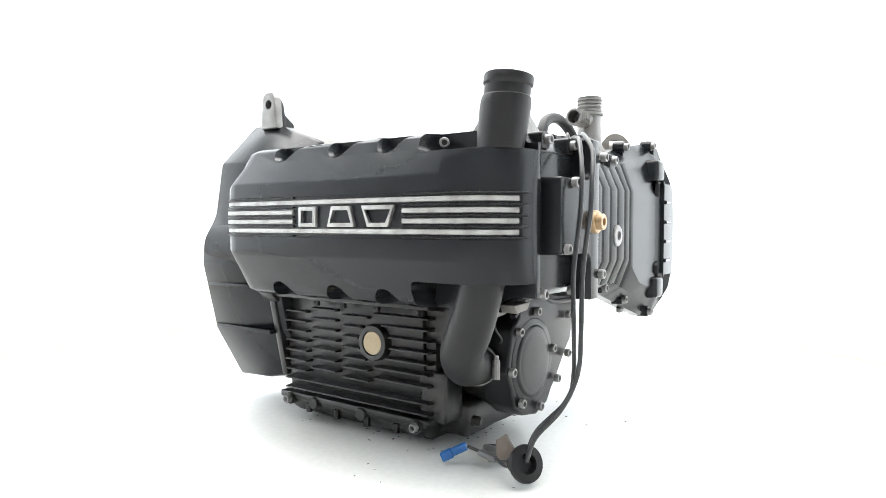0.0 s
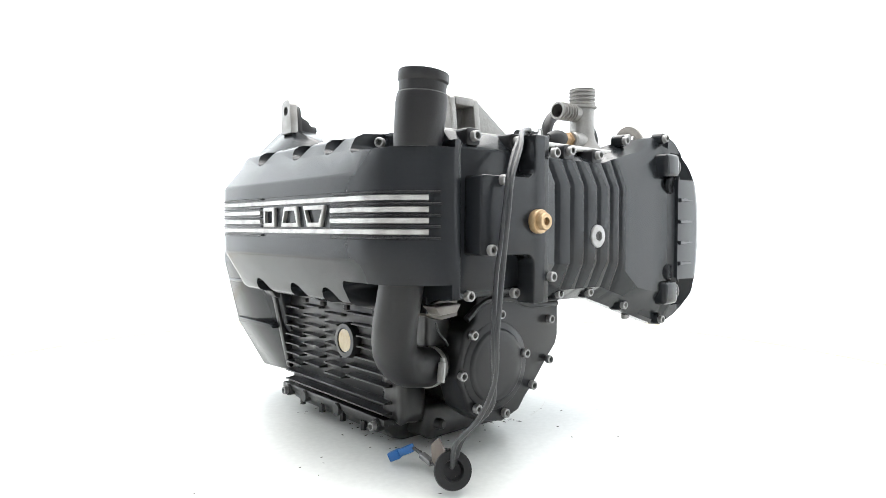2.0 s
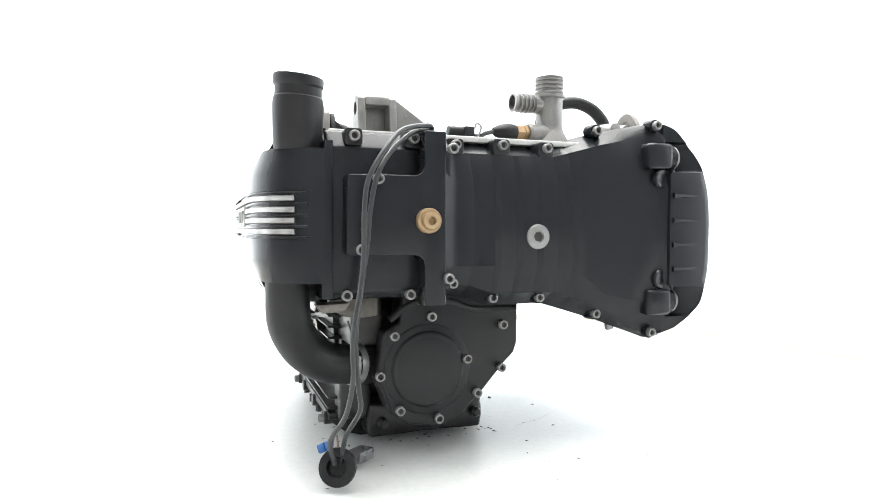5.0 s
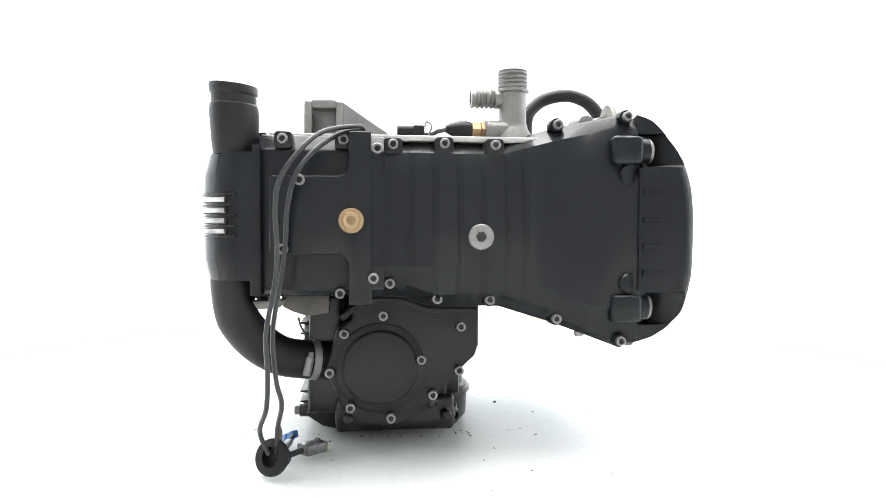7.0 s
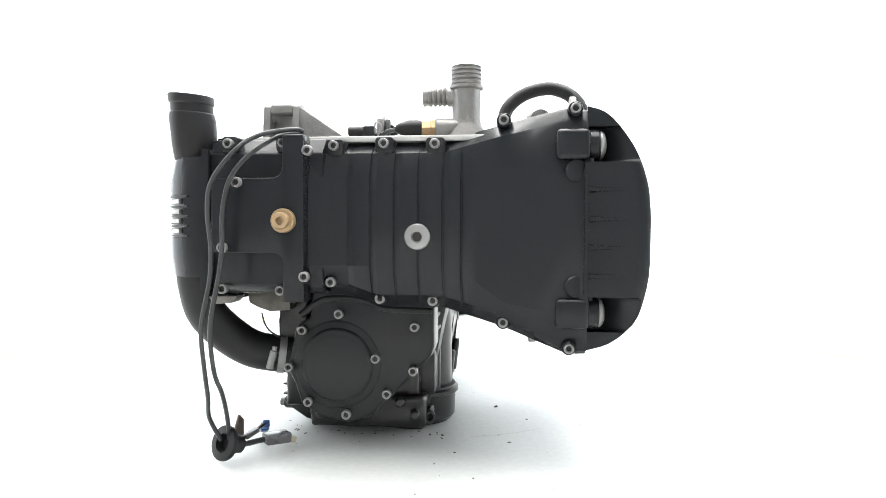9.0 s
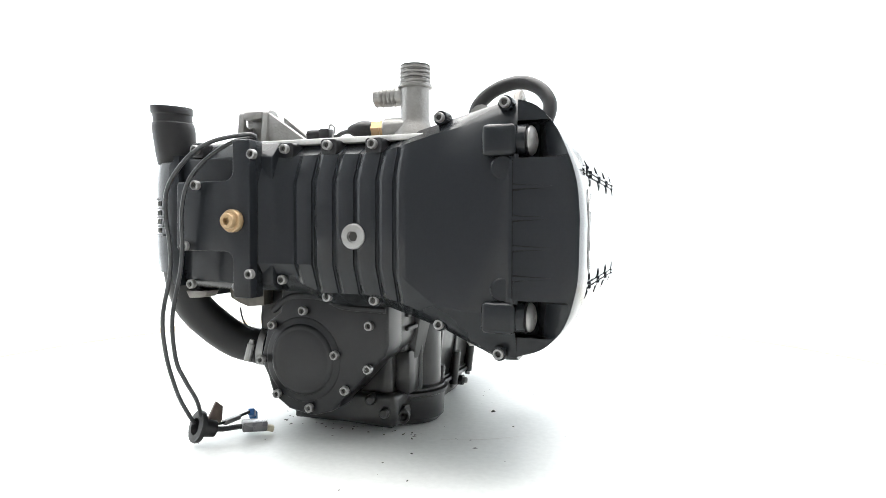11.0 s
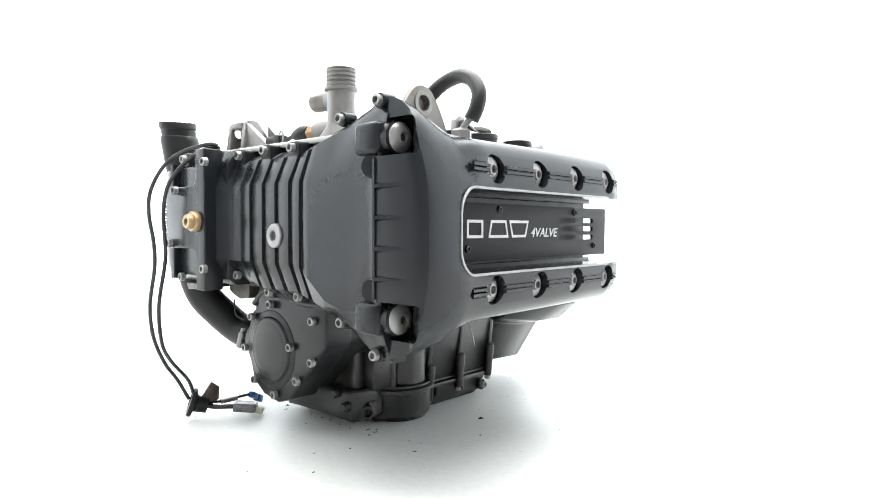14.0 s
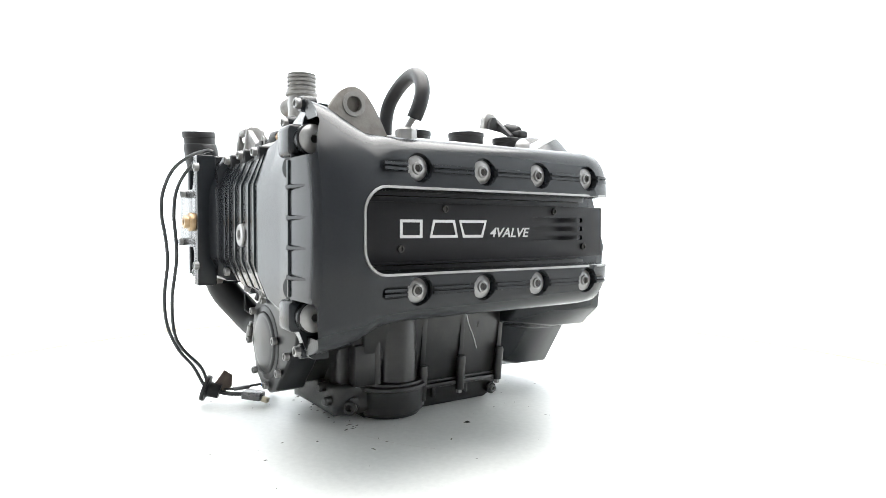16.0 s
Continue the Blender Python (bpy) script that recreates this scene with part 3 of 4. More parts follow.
    curve.body, curve.size, curve.extrude, curve.shear, curve.align_x, curve.align_y = "4VALVE", 0.0162, 0.0003, 0.25, "CENTER", "CENTER"
    curve.offset = 0.0002
    tmp = new("lettering", curve)
    dg = bpy.context.evaluated_depsgraph_get()
    me = bpy.data.meshes.new_from_object(tmp.evaluated_get(dg))
    bpy.data.objects.remove(tmp)
    me.transform(Matrix(((0, 0, 1, 0.2378), (1, 0, 0, -0.0295), (0, 1, 0, 0.2722), (0, 0, 0, 1))) @ Matrix.Diagonal((1.12, 1.0, 1, 1)))
    me.materials.clear()
    me.materials.append(WHITE_PRINT)
    t = new("lettering", me)
    t.parent = plate
    t["label"] = "white slanted lettering"
    for y, z in ((-0.1258, 0.2998), (-0.1847, 0.255), (0.0455, 0.2995), (0.1002, 0.2538)):
        b = part("plate_screw", lathe([(0.0, 0), (0.0042, 0), (0.0044, 0.001), (0.004, 0.003), (0.0024, 0.0032), (0.0022, 0.0015), (0.0, 0.0015)], facing((0.2374, y, z), (1, 0, 0)), 20), BLACK_STEEL, plate)


BOLT_Y = (-0.1836, -0.097, -0.0137, 0.0685)
valve_cover()


# sump with cooling fins
def sump():
    pan = loft([[(-0.128, -0.112, 0.0), (0.012, -0.112, 0.0), (0.012, 0.11, 0.0), (-0.128, 0.11, 0.0)],
                [(-0.150, -0.122, 0.009), (0.018, -0.122, 0.009), (0.018, 0.118, 0.009), (-0.150, 0.118, 0.009)],
                [(-0.170, -0.130, 0.026), (0.021, -0.13, 0.026), (0.021, 0.126, 0.026), (-0.170, 0.126, 0.026)],
                [(-0.172, -0.132, 0.031), (0.0225, -0.132, 0.031), (0.0225, 0.128, 0.031), (-0.172, 0.128, 0.031)]])
    ob = part("oil_pan", soften(pan, 0.002), GREASY, engine, "greasy black oil pan under the crankcase")
    part("pan_flange", box(-0.1755, 0.0245, -0.136, 0.131, 0.0312, 0.0405, 0.002), GREASY, ob)
    wall = part("finned_wall", box(-0.1600, -0.14, -0.14, 0.122, 0.0408, 0.178, 0.003), GREASY, engine, "finned black crankcase wall")
    for y0, y1, off in ((0.076, 0.119, 0.0), (0.018, 0.066, 0.0065), (-0.040, 0.006, 0.0015), (-0.139, -0.050, 0.0075)):
        for i in range(7):
            z = 0.0745 + 0.0140 * i + off
            a, b = y0, y1
            if abs(z - 0.1282) < 0.026:  # room for the sight glass
                half = math.sqrt(0.0275 ** 2 - (z - 0.1282) ** 2)
                if b < -0.04:
                    b = min(b, -0.0495 - half)
                elif a < 0:
                    a = max(a, -0.0495 + half)
            part("fin", prism([(-0.159, z - 0.0026), (-0.1765, z - 0.0011), (-0.1765, z + 0.0011), (-0.159, z + 0.0026)], "y", a, b, 0.0004, 1), GREASY, wall)
    for z in (0.0475, 0.0610):
        part("fin", prism([(-0.159, z - 0.0026), (-0.1770, z - 0.0011), (-0.1770, z + 0.0011), (-0.159, z + 0.0026)], "y", -0.139, 0.119, 0.0004, 1), GREASY, wall)
    part("top_ledge", prism([(-0.159, 0.175), (-0.192, 0.180), (-0.192, 0.186), (-0.159, 0.19)], "y", -0.15, 0.122, 0.001), GREASY, wall)
    for y in (0.05, 0.0, -0.06, -0.125):
        part("ledge_bolt", lathe([(0.0, 0), (0.005, 0), (0.005, 0.006), (0.0, 0.006)], facing((-0.180, y, 0.1765), (0, 0, -1)), 6), GREASY, wall)
    g = part("sight_glass", lathe([(0.0, -0.007), (0.0235, -0.007), (0.0245, 0.006), (0.0225, 0.012), (0.0165, 0.0125), (0.0155, 0.010), (0.0, 0.010)], facing((-0.166, -0.0495, 0.1282), (-1, 0, 0)), 32), GREASY, engine, "round black sight glass surround")
    part("pane", lathe([(0.0, 0), (0.0152, 0), (0.0152, 0.001), (0.0, 0.0016)], facing((-0.1762, -0.0495, 0.1282), (-1, 0, 0)), 28), OIL_GLASS, g, "oil-stained yellow glass")
    # corner lugs and webs of the pan
    for y in (-0.1223, 0.1086, 0.06, -0.03):
        part("flange_lug", lathe([(0.0, 0), (0.0085, 0), (0.0085, 0.02), (0.0075, 0.0215), (0.0, 0.0215)], facing((-0.158, y, 0.0315), (-1, 0, 0)), 16), GREASY, ob)
    for x, y in ((-0.142, -0.1), (-0.142, 0.02), (-0.142, 0.09)):
        part("pan_web", prism([(x - 0.018, 0.028), (x, 0.006), (x + 0.01, 0.028)], "y", y - 0.004, y + 0.004, 0.001), GREASY, ob)
    # oil filter bulge and webs on the exhaust side
    part("filter_bowl", lathe([(0.0, 0.05), (0.034, 0.05), (0.034, 0.150), (0.032, 0.160), (0.027, 0.167), (0.018, 0.170), (0.0, 0.170)], pose(0.0165, -0.0645, 0), 40), GREASY, engine, "round black oil filter housing")
    part("pan_bulge", lathe([(0.0, 0.002), (0.046, 0.002), (0.052, 0.009), (0.0535, 0.041), (0.0575, 0.043), (0.0575, 0.048), (0.053, 0.050), (0.053, 0.053), (0.036, 0.056), (0.0, 0.056)], pose(0.003, -0.0665, 0), 48), GREASY, engine, "bulge of the black oil pan round the filter")
    for y, low in ((-0.0255, 0.022), (0.045, 0.030), (0.121, 0.036)):
        part("side_web", prism([(0.02, low), (0.0335, low), (0.0365, 0.08), (0.0375, 0.082), (0.0470, 0.172), (0.047, 0.19), (0.03, 0.195)], "y", y - 0.0042, y + 0.0042, 0.0012), GREASY, engine)
        part("web_boss", lathe([(0.0, 0), (0.0068, 0), (0.0068, 0.050), (0.0055, 0.0535), (0.0, 0.0535)], facing((0.0325, y, low - 0.004), (0.12, 0, 1)), 16), GREASY, engine)
        part("web_bolt", lathe([(0.0, 0), (0.0046, 0), (0.0046, 0.007), (0.0, 0.007)], facing((0.0325, y, low - 0.0035), (-0.12, 0, -1)), 6), STEEL, engine)
    part("side_panel", prism([(0.0, 0.0405), (0.0245, 0.0405), (0.036, 0.125), (0.0385, 0.127), (0.044, 0.17), (0.0, 0.18)], "y", -0.018, 0.118, 0.002), GREASY, engine)
    part("side_rail", box(0.0, 0.0335, -0.030, 0.128, 0.0335, 0.040, 0.0015), GREASY, engine)
    part("rail_lip", box(0.0, 0.0300, -0.030, 0.128, 0.0415, 0.0450, 0.001), GREASY, engine)
    part("filter_block", box(-0.02, 0.036, -0.138, -0.103, 0.052, 0.112, 0.004), GREASY, engine)
    part("filter_block", box(-0.02, 0.031, -0.140, -0.103, 0.110, 0.185, 0.004), GREASY, engine)
    part("block_pillar", lathe([(0.0, 0), (0.0055, 0), (0.0055, 0.14), (0.0, 0.14)], pose(0.0335, -0.1015, 0.05), 14), GREASY, engine)
    part("corner_lug", lathe([(0.0, 0), (0.0105, 0), (0.0105, 0.012), (0.0085, 0.014), (0.0055, 0.014), (0.005, 0.008), (0.0, 0.008)], facing((0.020, -0.136, 0.0235), (0.75, -0.66, 0)), 20), GREASY, engine)
    part("loose_thread", tube([(0.0500, 0.048, 0.172), (0.0490, 0.046, 0.150), (0.0500, 0.051, 0.128), (0.0500, 0.059, 0.110), (0.0495, 0.066, 0.090)], 0.0007, 6, 6), WHITE_PRINT, engine, "thin pale loose thread")
    part("pan_lug", lathe([(0.0, 0), (0.009, 0), (0.009, 0.02), (0.0, 0.02)], facing((0.006, 0.115, 0.0155), (1, 0, 0)), 16), GREASY, engine)
    # dirty castings below and beside the lower cover
    def grimy(x0, x1, y0, y1, z0, z1, bevel, amount, seed):
        bm = box(x0, x1, y0, y1, z0, z1, bevel, 2)
        bmesh.ops.subdivide_edges(bm, edges=[e for e in bm.edges if e.calc_length() > 0.01], cuts=5, use_grid_fill=True)
        bmesh.ops.triangulate(bm, faces=[f for f in bm.faces if len(f.verts) > 4])
        for v in bm.verts:
            v.co += noise.noise_vector(v.co * 90 + Vector((seed, 0, 0))) * amount
        part("grimy_casting", bm, GREASY, engine, "", 60)
    grimy(-0.13, 0.026, -0.166, -0.1, 0.012, 0.056, 0.006, 0.0028, 1)
    grimy(-0.035, 0.016, -0.156, -0.1, 0.05, 0.112, 0.005, 0.0022, 2)
    grimy(-0.02, 0.020, -0.146, -0.1, 0.11, 0.192, 0.004, 0.0014, 3)
    grimy(-0.165, -0.125, -0.158, -0.118, 0.036, 0.10, 0.004, 0.0022, 4)
    grimy(-0.16, -0.12, -0.20, -0.12, 0.135, 0.195, 0.004, 0.0018, 5)
    for z in (0.145, 0.163):
        part("cross_rib", box(-0.01, 0.042, -0.156, -0.08, z - 0.003, z + 0.003, 0.0015), GREASY, engine)
    for x, z in ((0.016, 0.118), (-0.008, 0.05), (0.012, 0.034), (-0.025, 0.075), (-0.115, 0.032)):
        part("casting_boss", lathe([(0.0, 0), (0.007, 0), (0.0068, 0.012), (0.0045, 0.015), (0.0, 0.015)], facing((x, -0.150 if z > 0.06 else -0.162, z), (0.2, -1, 0)), 14), GREASY, engine)
    part("drain_plug", lathe([(0.0, 0), (0.0085, 0), (0.0085, 0.008), (0.0, 0.009)], facing((0.024, -0.135, 0.03), (1, -0.3, 0)), 6), GREASY, engine)
    # bolts along the flange
    for y in (0.075, 0.02, -0.035, -0.085):
        part("flange_bolt", lathe([(0.0, 0), (0.0045, 0), (0.0045, 0.012), (0.0, 0.012)], facing((-0.171, y, 0.028), (0, 0, -1)), 6), GREASY, ob)
    for y in (0.06, 0.0):
        part("flange_bolt", lathe([(0.0, 0), (0.0045, 0), (0.0045, 0.016), (0.0, 0.016)], facing((0.0265, y, 0.034), (0, 0, -1)), 6), GREASY, ob)


sump()


# socket-head screws
def screws():
    rings = [(0.0, 0), (0.0056, 0), (0.0056, 0.0058), (0.0050, 0.0066), (0.0036, 0.0066), (0.0034, 0.003), (0.0, 0.003)]
    first = None
    rows = [((-0.0784, -0.3195, 0.3611), (0, -1, 0), 0.0), ((-0.0825, -0.3195, 0.225), (0, -1, 0), 0.0), ((-0.0097, -0.2715, 0.1973), (0, -1, 0), 0), ((0.0511, -0.2715, 0.1958), (0, -1, 0), 0),
            ((0.207, -0.2865, 0.4065), (0, -1, 0), 0), ((0.202, -0.2865, 0.148), (0, -1, 0), 0), ((0.1302, -0.2715, 0.1727), (0, -1, 0), 0), ((0.130, -0.2715, 0.398), (0, -1, 0), 0), ((-0.064, -0.283, 0.2165), (0, -1, 0), 0),
            ((-0.1585, -0.3195, 0.3275), (0, -1, 0), 0), ((-0.1756, -0.3185, 0.2561), (0, -1, 0), 0), ((-0.118, -0.297, 0.2075), (0, -1, 0), 0), ((-0.186, -0.297, 0.2085), (0, -1, 0), 0),
            ((-0.178, -0.297, 0.3725), (0, -1, 0), 0), ((-0.114, -0.297, 0.3725), (0, -1, 0), 0), ((-0.0605, -0.2824, 0.3705), (0, -1, 0), 0), ((-0.003, -0.2824, 0.3725), (0, -1, 0), 0), ((0.0545, -0.2824, 0.3715), (0, -1, 0), 0)]
    for x, z in ((-0.07, 0.173), (-0.0244, 0.1195), (0.0236, 0.1588), (-0.0609, 0.0497), (-0.1161, 0.1521), (-0.1334, 0.1061), (-0.109, 0.0636), (-0.0105, 0.0765), (0.0218, 0.1055)):
        rows.append(((x, -0.2305, z), (0, -1, 0), 0))
    rows.append(((-0.222, -0.196, 0.3715), (-0.8, -0.5, 0), 0))
    for y in (-0.1223, 0.1086):
        rows.append(((-0.1795, y, 0.0315), (-1, 0, 0), 0))
    rows.append(((0.026, 0.115, 0.0155), (1, 0, 0), 0))
    for x, z in ((0.207, 0.4065), (0.202, 0.148), (0.1302, 0.1727), (0.130, 0.398), (-0.0097, 0.1973), (0.0511, 0.1958)):
        part("screw_boss", lathe([(0.0, 0), (0.0088, 0), (0.0082, 0.014), (0.0076, 0.0155), (0.0, 0.0155)], facing((x, -0.2715 if x > 0.2 else -0.2565, z), (0, -1, 0)), 20), PAINT, engine)
    for x, z in ((-0.178, 0.3725), (-0.114, 0.3725)):
        part("screw_pad", prism(rounded(x - 0.0095, x + 0.0095, z - 0.0095, z + 0.0085, 0.004), "y", -0.2968, -0.27, 0.0012), PAINT_FLAT, engine)
    for x, z in ((-0.0605, 0.3705), (-0.003, 0.3725), (0.0545, 0.3715)):
        part("screw_pad", prism(rounded(x - 0.0105, x + 0.0105, z - 0.0105, z + 0.0075, 0.004), "y", -0.2825, -0.25, 0.0012), PAINT_FLAT, engine)
    rows.append(((0.163, -0.255, 0.1555), (0.2, 0, -1), 0))
    for place, way, _ in rows:
        m = facing(place, way)
        if first is None:
            first = part("cap_screw", lathe(rings, None, 20), STEEL, engine, "small steel socket-head screw")
            part("socket", lathe([(0.0, 0.0031), (0.0034, 0.0031), (0.0, 0.0035)], None, 6), BLACK_STEEL, first)
            first.matrix_basis = m
        else:
            copy_thing(first, m)


screws()


# coolant hose down the front of the crank cover
def hoses():
    pipe = lathe([(0.0, 0.3575), (0.0238, 0.3575), (0.0252, 0.372), (0.0262, 0.402), (0.0252, 0.4095), (0.0238, 0.411), (0.0238, 0.420), (0.0254, 0.422), (0.0256, 0.4295), (0.0248, 0.431), (0.0215, 0.431), (0.0212, 0.39), (0.0, 0.39)], pose(-0.2315, -0.2795, 0.0), 40)
    for v in pipe.verts:
        v.co.y += 0.0085 - (v.co.z - 0.352) * 0.14
        if v.co.z > 0.39:
            v.co.z -= (0.09 * (v.co.x + 0.2315) - 0.05 * (v.co.y + 0.2795)) * (v.co.z - 0.39) / 0.04
    part("coolant_pipe", pipe, RUBBER, engine, "black rubber coolant pipe with open end")
    low = [(-0.240, -0.260, 0.236), (-0.240, -0.253, 0.206), (-0.236, -0.240, 0.173), (-0.219, -0.218, 0.143), (-0.195, -0.205, 0.1235), (-0.168, -0.199, 0.1165), (-0.135, -0.189, 0.112)]
    part("lower_hose", tube(low, 0.0245, 28, 8, True, [0.0228, 0.0232, 0.0238, 0.0242, 0.0238, 0.0236, 0.0236]), RUBBER, engine, "thick bent black rubber hose")
    axis = Vector((0.032, 0.013, -0.0045)).normalized()
    c = part("hose_clamp", hoop([(0.0236, -0.0045), (0.0248, -0.0045), (0.0248, 0.0045), (0.0236, 0.0045)], facing((-0.156, -0.1975, 0.115), axis), 32), STEEL, engine, "steel worm-drive hose clamp")
    part("clamp_screw", lathe([(0.0, 0), (0.0048, 0), (0.0048, 0.022), (0.0032, 0.023), (0.0032, 0.028), (0.0, 0.028)], facing((-0.161, -0.2265, 0.102), (0.22, 0.12, 1)), 10), STEEL, c)
    part("stub_pipe", lathe([(0.0, 0), (0.0225, 0), (0.0225, 0.06), (0.0, 0.06)], facing((-0.15, -0.195, 0.1145), axis), 24), GREASY, engine)
    part("pale_flange", prism([(-0.214, 0.1975), (-0.178, 0.1985), (-0.184, 0.190), (-0.208, 0.188)], "y", -0.280, -0.258, 0.0015), DIRTY_CAST, engine, "dirty bare aluminium flange")
    part("port_flange", prism([(-0.190, 0.198), (-0.134, 0.198), (-0.134, 0.176), (-0.160, 0.173), (-0.176, 0.178), (-0.188, 0.184)], "y", -0.226, -0.205, 0.002), GRIME, engine, "grimy bare aluminium port flange")
    part("vent_wire", tube([(-0.170, -0.228, 0.172), (-0.166, -0.230, 0.160), (-0.158, -0.232, 0.150), (-0.150, -0.226, 0.143)], 0.0012, 8, 5), WIRE, engine)
    # thermostat tee
    x, y = 0.085, -0.2355
    tee = part("coolant_tee", join(
        lathe([(0.0, 0.372), (0.027, 0.372), (0.026, 0.385), (0.0185, 0.397), (0.0166, 0.405), (0.0165, 0.439), (0.0200, 0.4405), (0.0200, 0.4435), (0.0168, 0.445)]
              + [q for k in range(4) for q in ((0.0178, 0.4465 + 0.005 * k), (0.0182, 0.4483 + 0.005 * k), (0.0158, 0.4497 + 0.005 * k), (0.0158, 0.4508 + 0.005 * k))] + [(0.0175, 0.4662), (0.0140, 0.4670), (0.0135, 0.44), (0.0, 0.44)], pose(x, y, 0), 32),
        lathe([(0.0, 0), (0.0118, 0), (0.0118, 0.022)] + [q for k in range(4) for q in ((0.0094, 0.0228 + 0.0055 * k), (0.0118, 0.0252 + 0.0055 * k), (0.0122, 0.0268 + 0.0055 * k), (0.0096, 0.0276 + 0.0055 * k))] + [(0.0118, 0.0505), (0.009, 0.051), (0.0086, 0.03), (0.0, 0.03)], facing((x, y + 0.001, 0.4330), (-1, 0.02, 0)), 28),
        lathe([(0.0, 0), (0.0118, 0), (0.0118, 0.034), (0.0100, 0.036), (0.0, 0.036)], facing((x, y - 0.004, 0.3945), (-1, -0.12, 0)), 24)), CAST, engine, "raw aluminium coolant tee with ribbed stubs")
    part("brass_collar", lathe([(0.0, 0), (0.0108, 0), (0.0108, 0.006), (0.0092, 0.007), (0.0092, 0.017), (0.0, 0.017)], facing((0.0505, -0.2405, 0.3945), (-1, -0.12, 0)), 6), COPPER, tee)
    part("sensor_boot", lathe([(0.0, 0), (0.0092, 0), (0.0105, 0.006), (0.0105, 0.015), (0.007, 0.026), (0.004, 0.031), (0.0, 0.031)], facing((0.0335, -0.2425, 0.3945), (-1, -0.08, 0)), 20), RUBBER, tee, "black rubber sensor boot")
    part("sensor_wire", tube([(0.004, -0.245, 0.3935), (-0.006, -0.246, 0.3915), (-0.014, -0.244, 0.388), (-0.03, -0.24, 0.3875)], 0.0028, 8, 6), WIRE, engine)
    part("wire_clip", join(box(-0.036, -0.022, -0.250, -0.236, 0.3835, 0.398, 0.002), lathe([(0.0, 0), (0.006, 0), (0.006, 0.02), (0.0, 0.02)], facing((-0.034, -0.243, 0.392), (-1, 0, 0)), 12)), RUBBER, engine, "small black wire clip")
    part("clip_spring", tube([(-0.018, -0.248, 0.386), (-0.014, -0.249, 0.397), (-0.020, -0.249, 0.402), (-0.022, -0.249, 0.396)], 0.0012, 8, 6), STEEL, engine)
    # breather hose
    arc = [(0.128, -0.142, 0.383), (0.126, -0.140, 0.412), (0.131, -0.137, 0.435), (0.152, -0.134, 0.4535), (0.183, -0.136, 0.4605), (0.208, -0.141, 0.4525), (0.2235, -0.147, 0.435), (0.2255, -0.152, 0.418), (0.220, -0.156, 0.402)]
    part("breather_hose", tube(arc, 0.0088, 20, 8), RUBBER, engine, "bent black rubber breather hose")
    part("nipple", join(lathe([(0.0, 0), (0.0125, 0), (0.0125, 0.012), (0.008, 0.015), (0.0, 0.015)], pose(0.2085, -0.16, 0.378, 0, 0, 0), 6), tube([(0.2085, -0.16, 0.39), (0.213, -0.1575, 0.398), (0.219, -0.154, 0.406)], 0.0038, 10, 4)), STEEL, engine)
    # intake stubs
    for xx, yy, r, top in ((0.112, -0.003, 0.0255, 0.4115), (0.143, 0.046, 0.0205, 0.4045), (0.160, -0.118, 0.0205, 0.3985), (0.112, 0.09, 0.0255, 0.392)):
        part("intake_stub", lathe([(0.0, 0.378), (r * 0.92, 0.378), (r * 0.96, top - 0.012), (r * 0.96, top - 0.007), (r, top - 0.006), (r, top - 0.001), (r * 0.86, top), (r * 0.82, top - 0.01), (0.0, top - 0.01)], pose(xx, yy, 0.0), 32), RUBBER, engine, "round black intake stub")
    part("vacuum_screw", lathe([(0.0, 0), (0.0105, 0), (0.0095, 0.006), (0.004, 0.008), (0.0, 0.008)], facing((0.176, 0.046, 0.389), (0.8, -0.5, 0.4)), 20), STEEL, engine)


hoses()


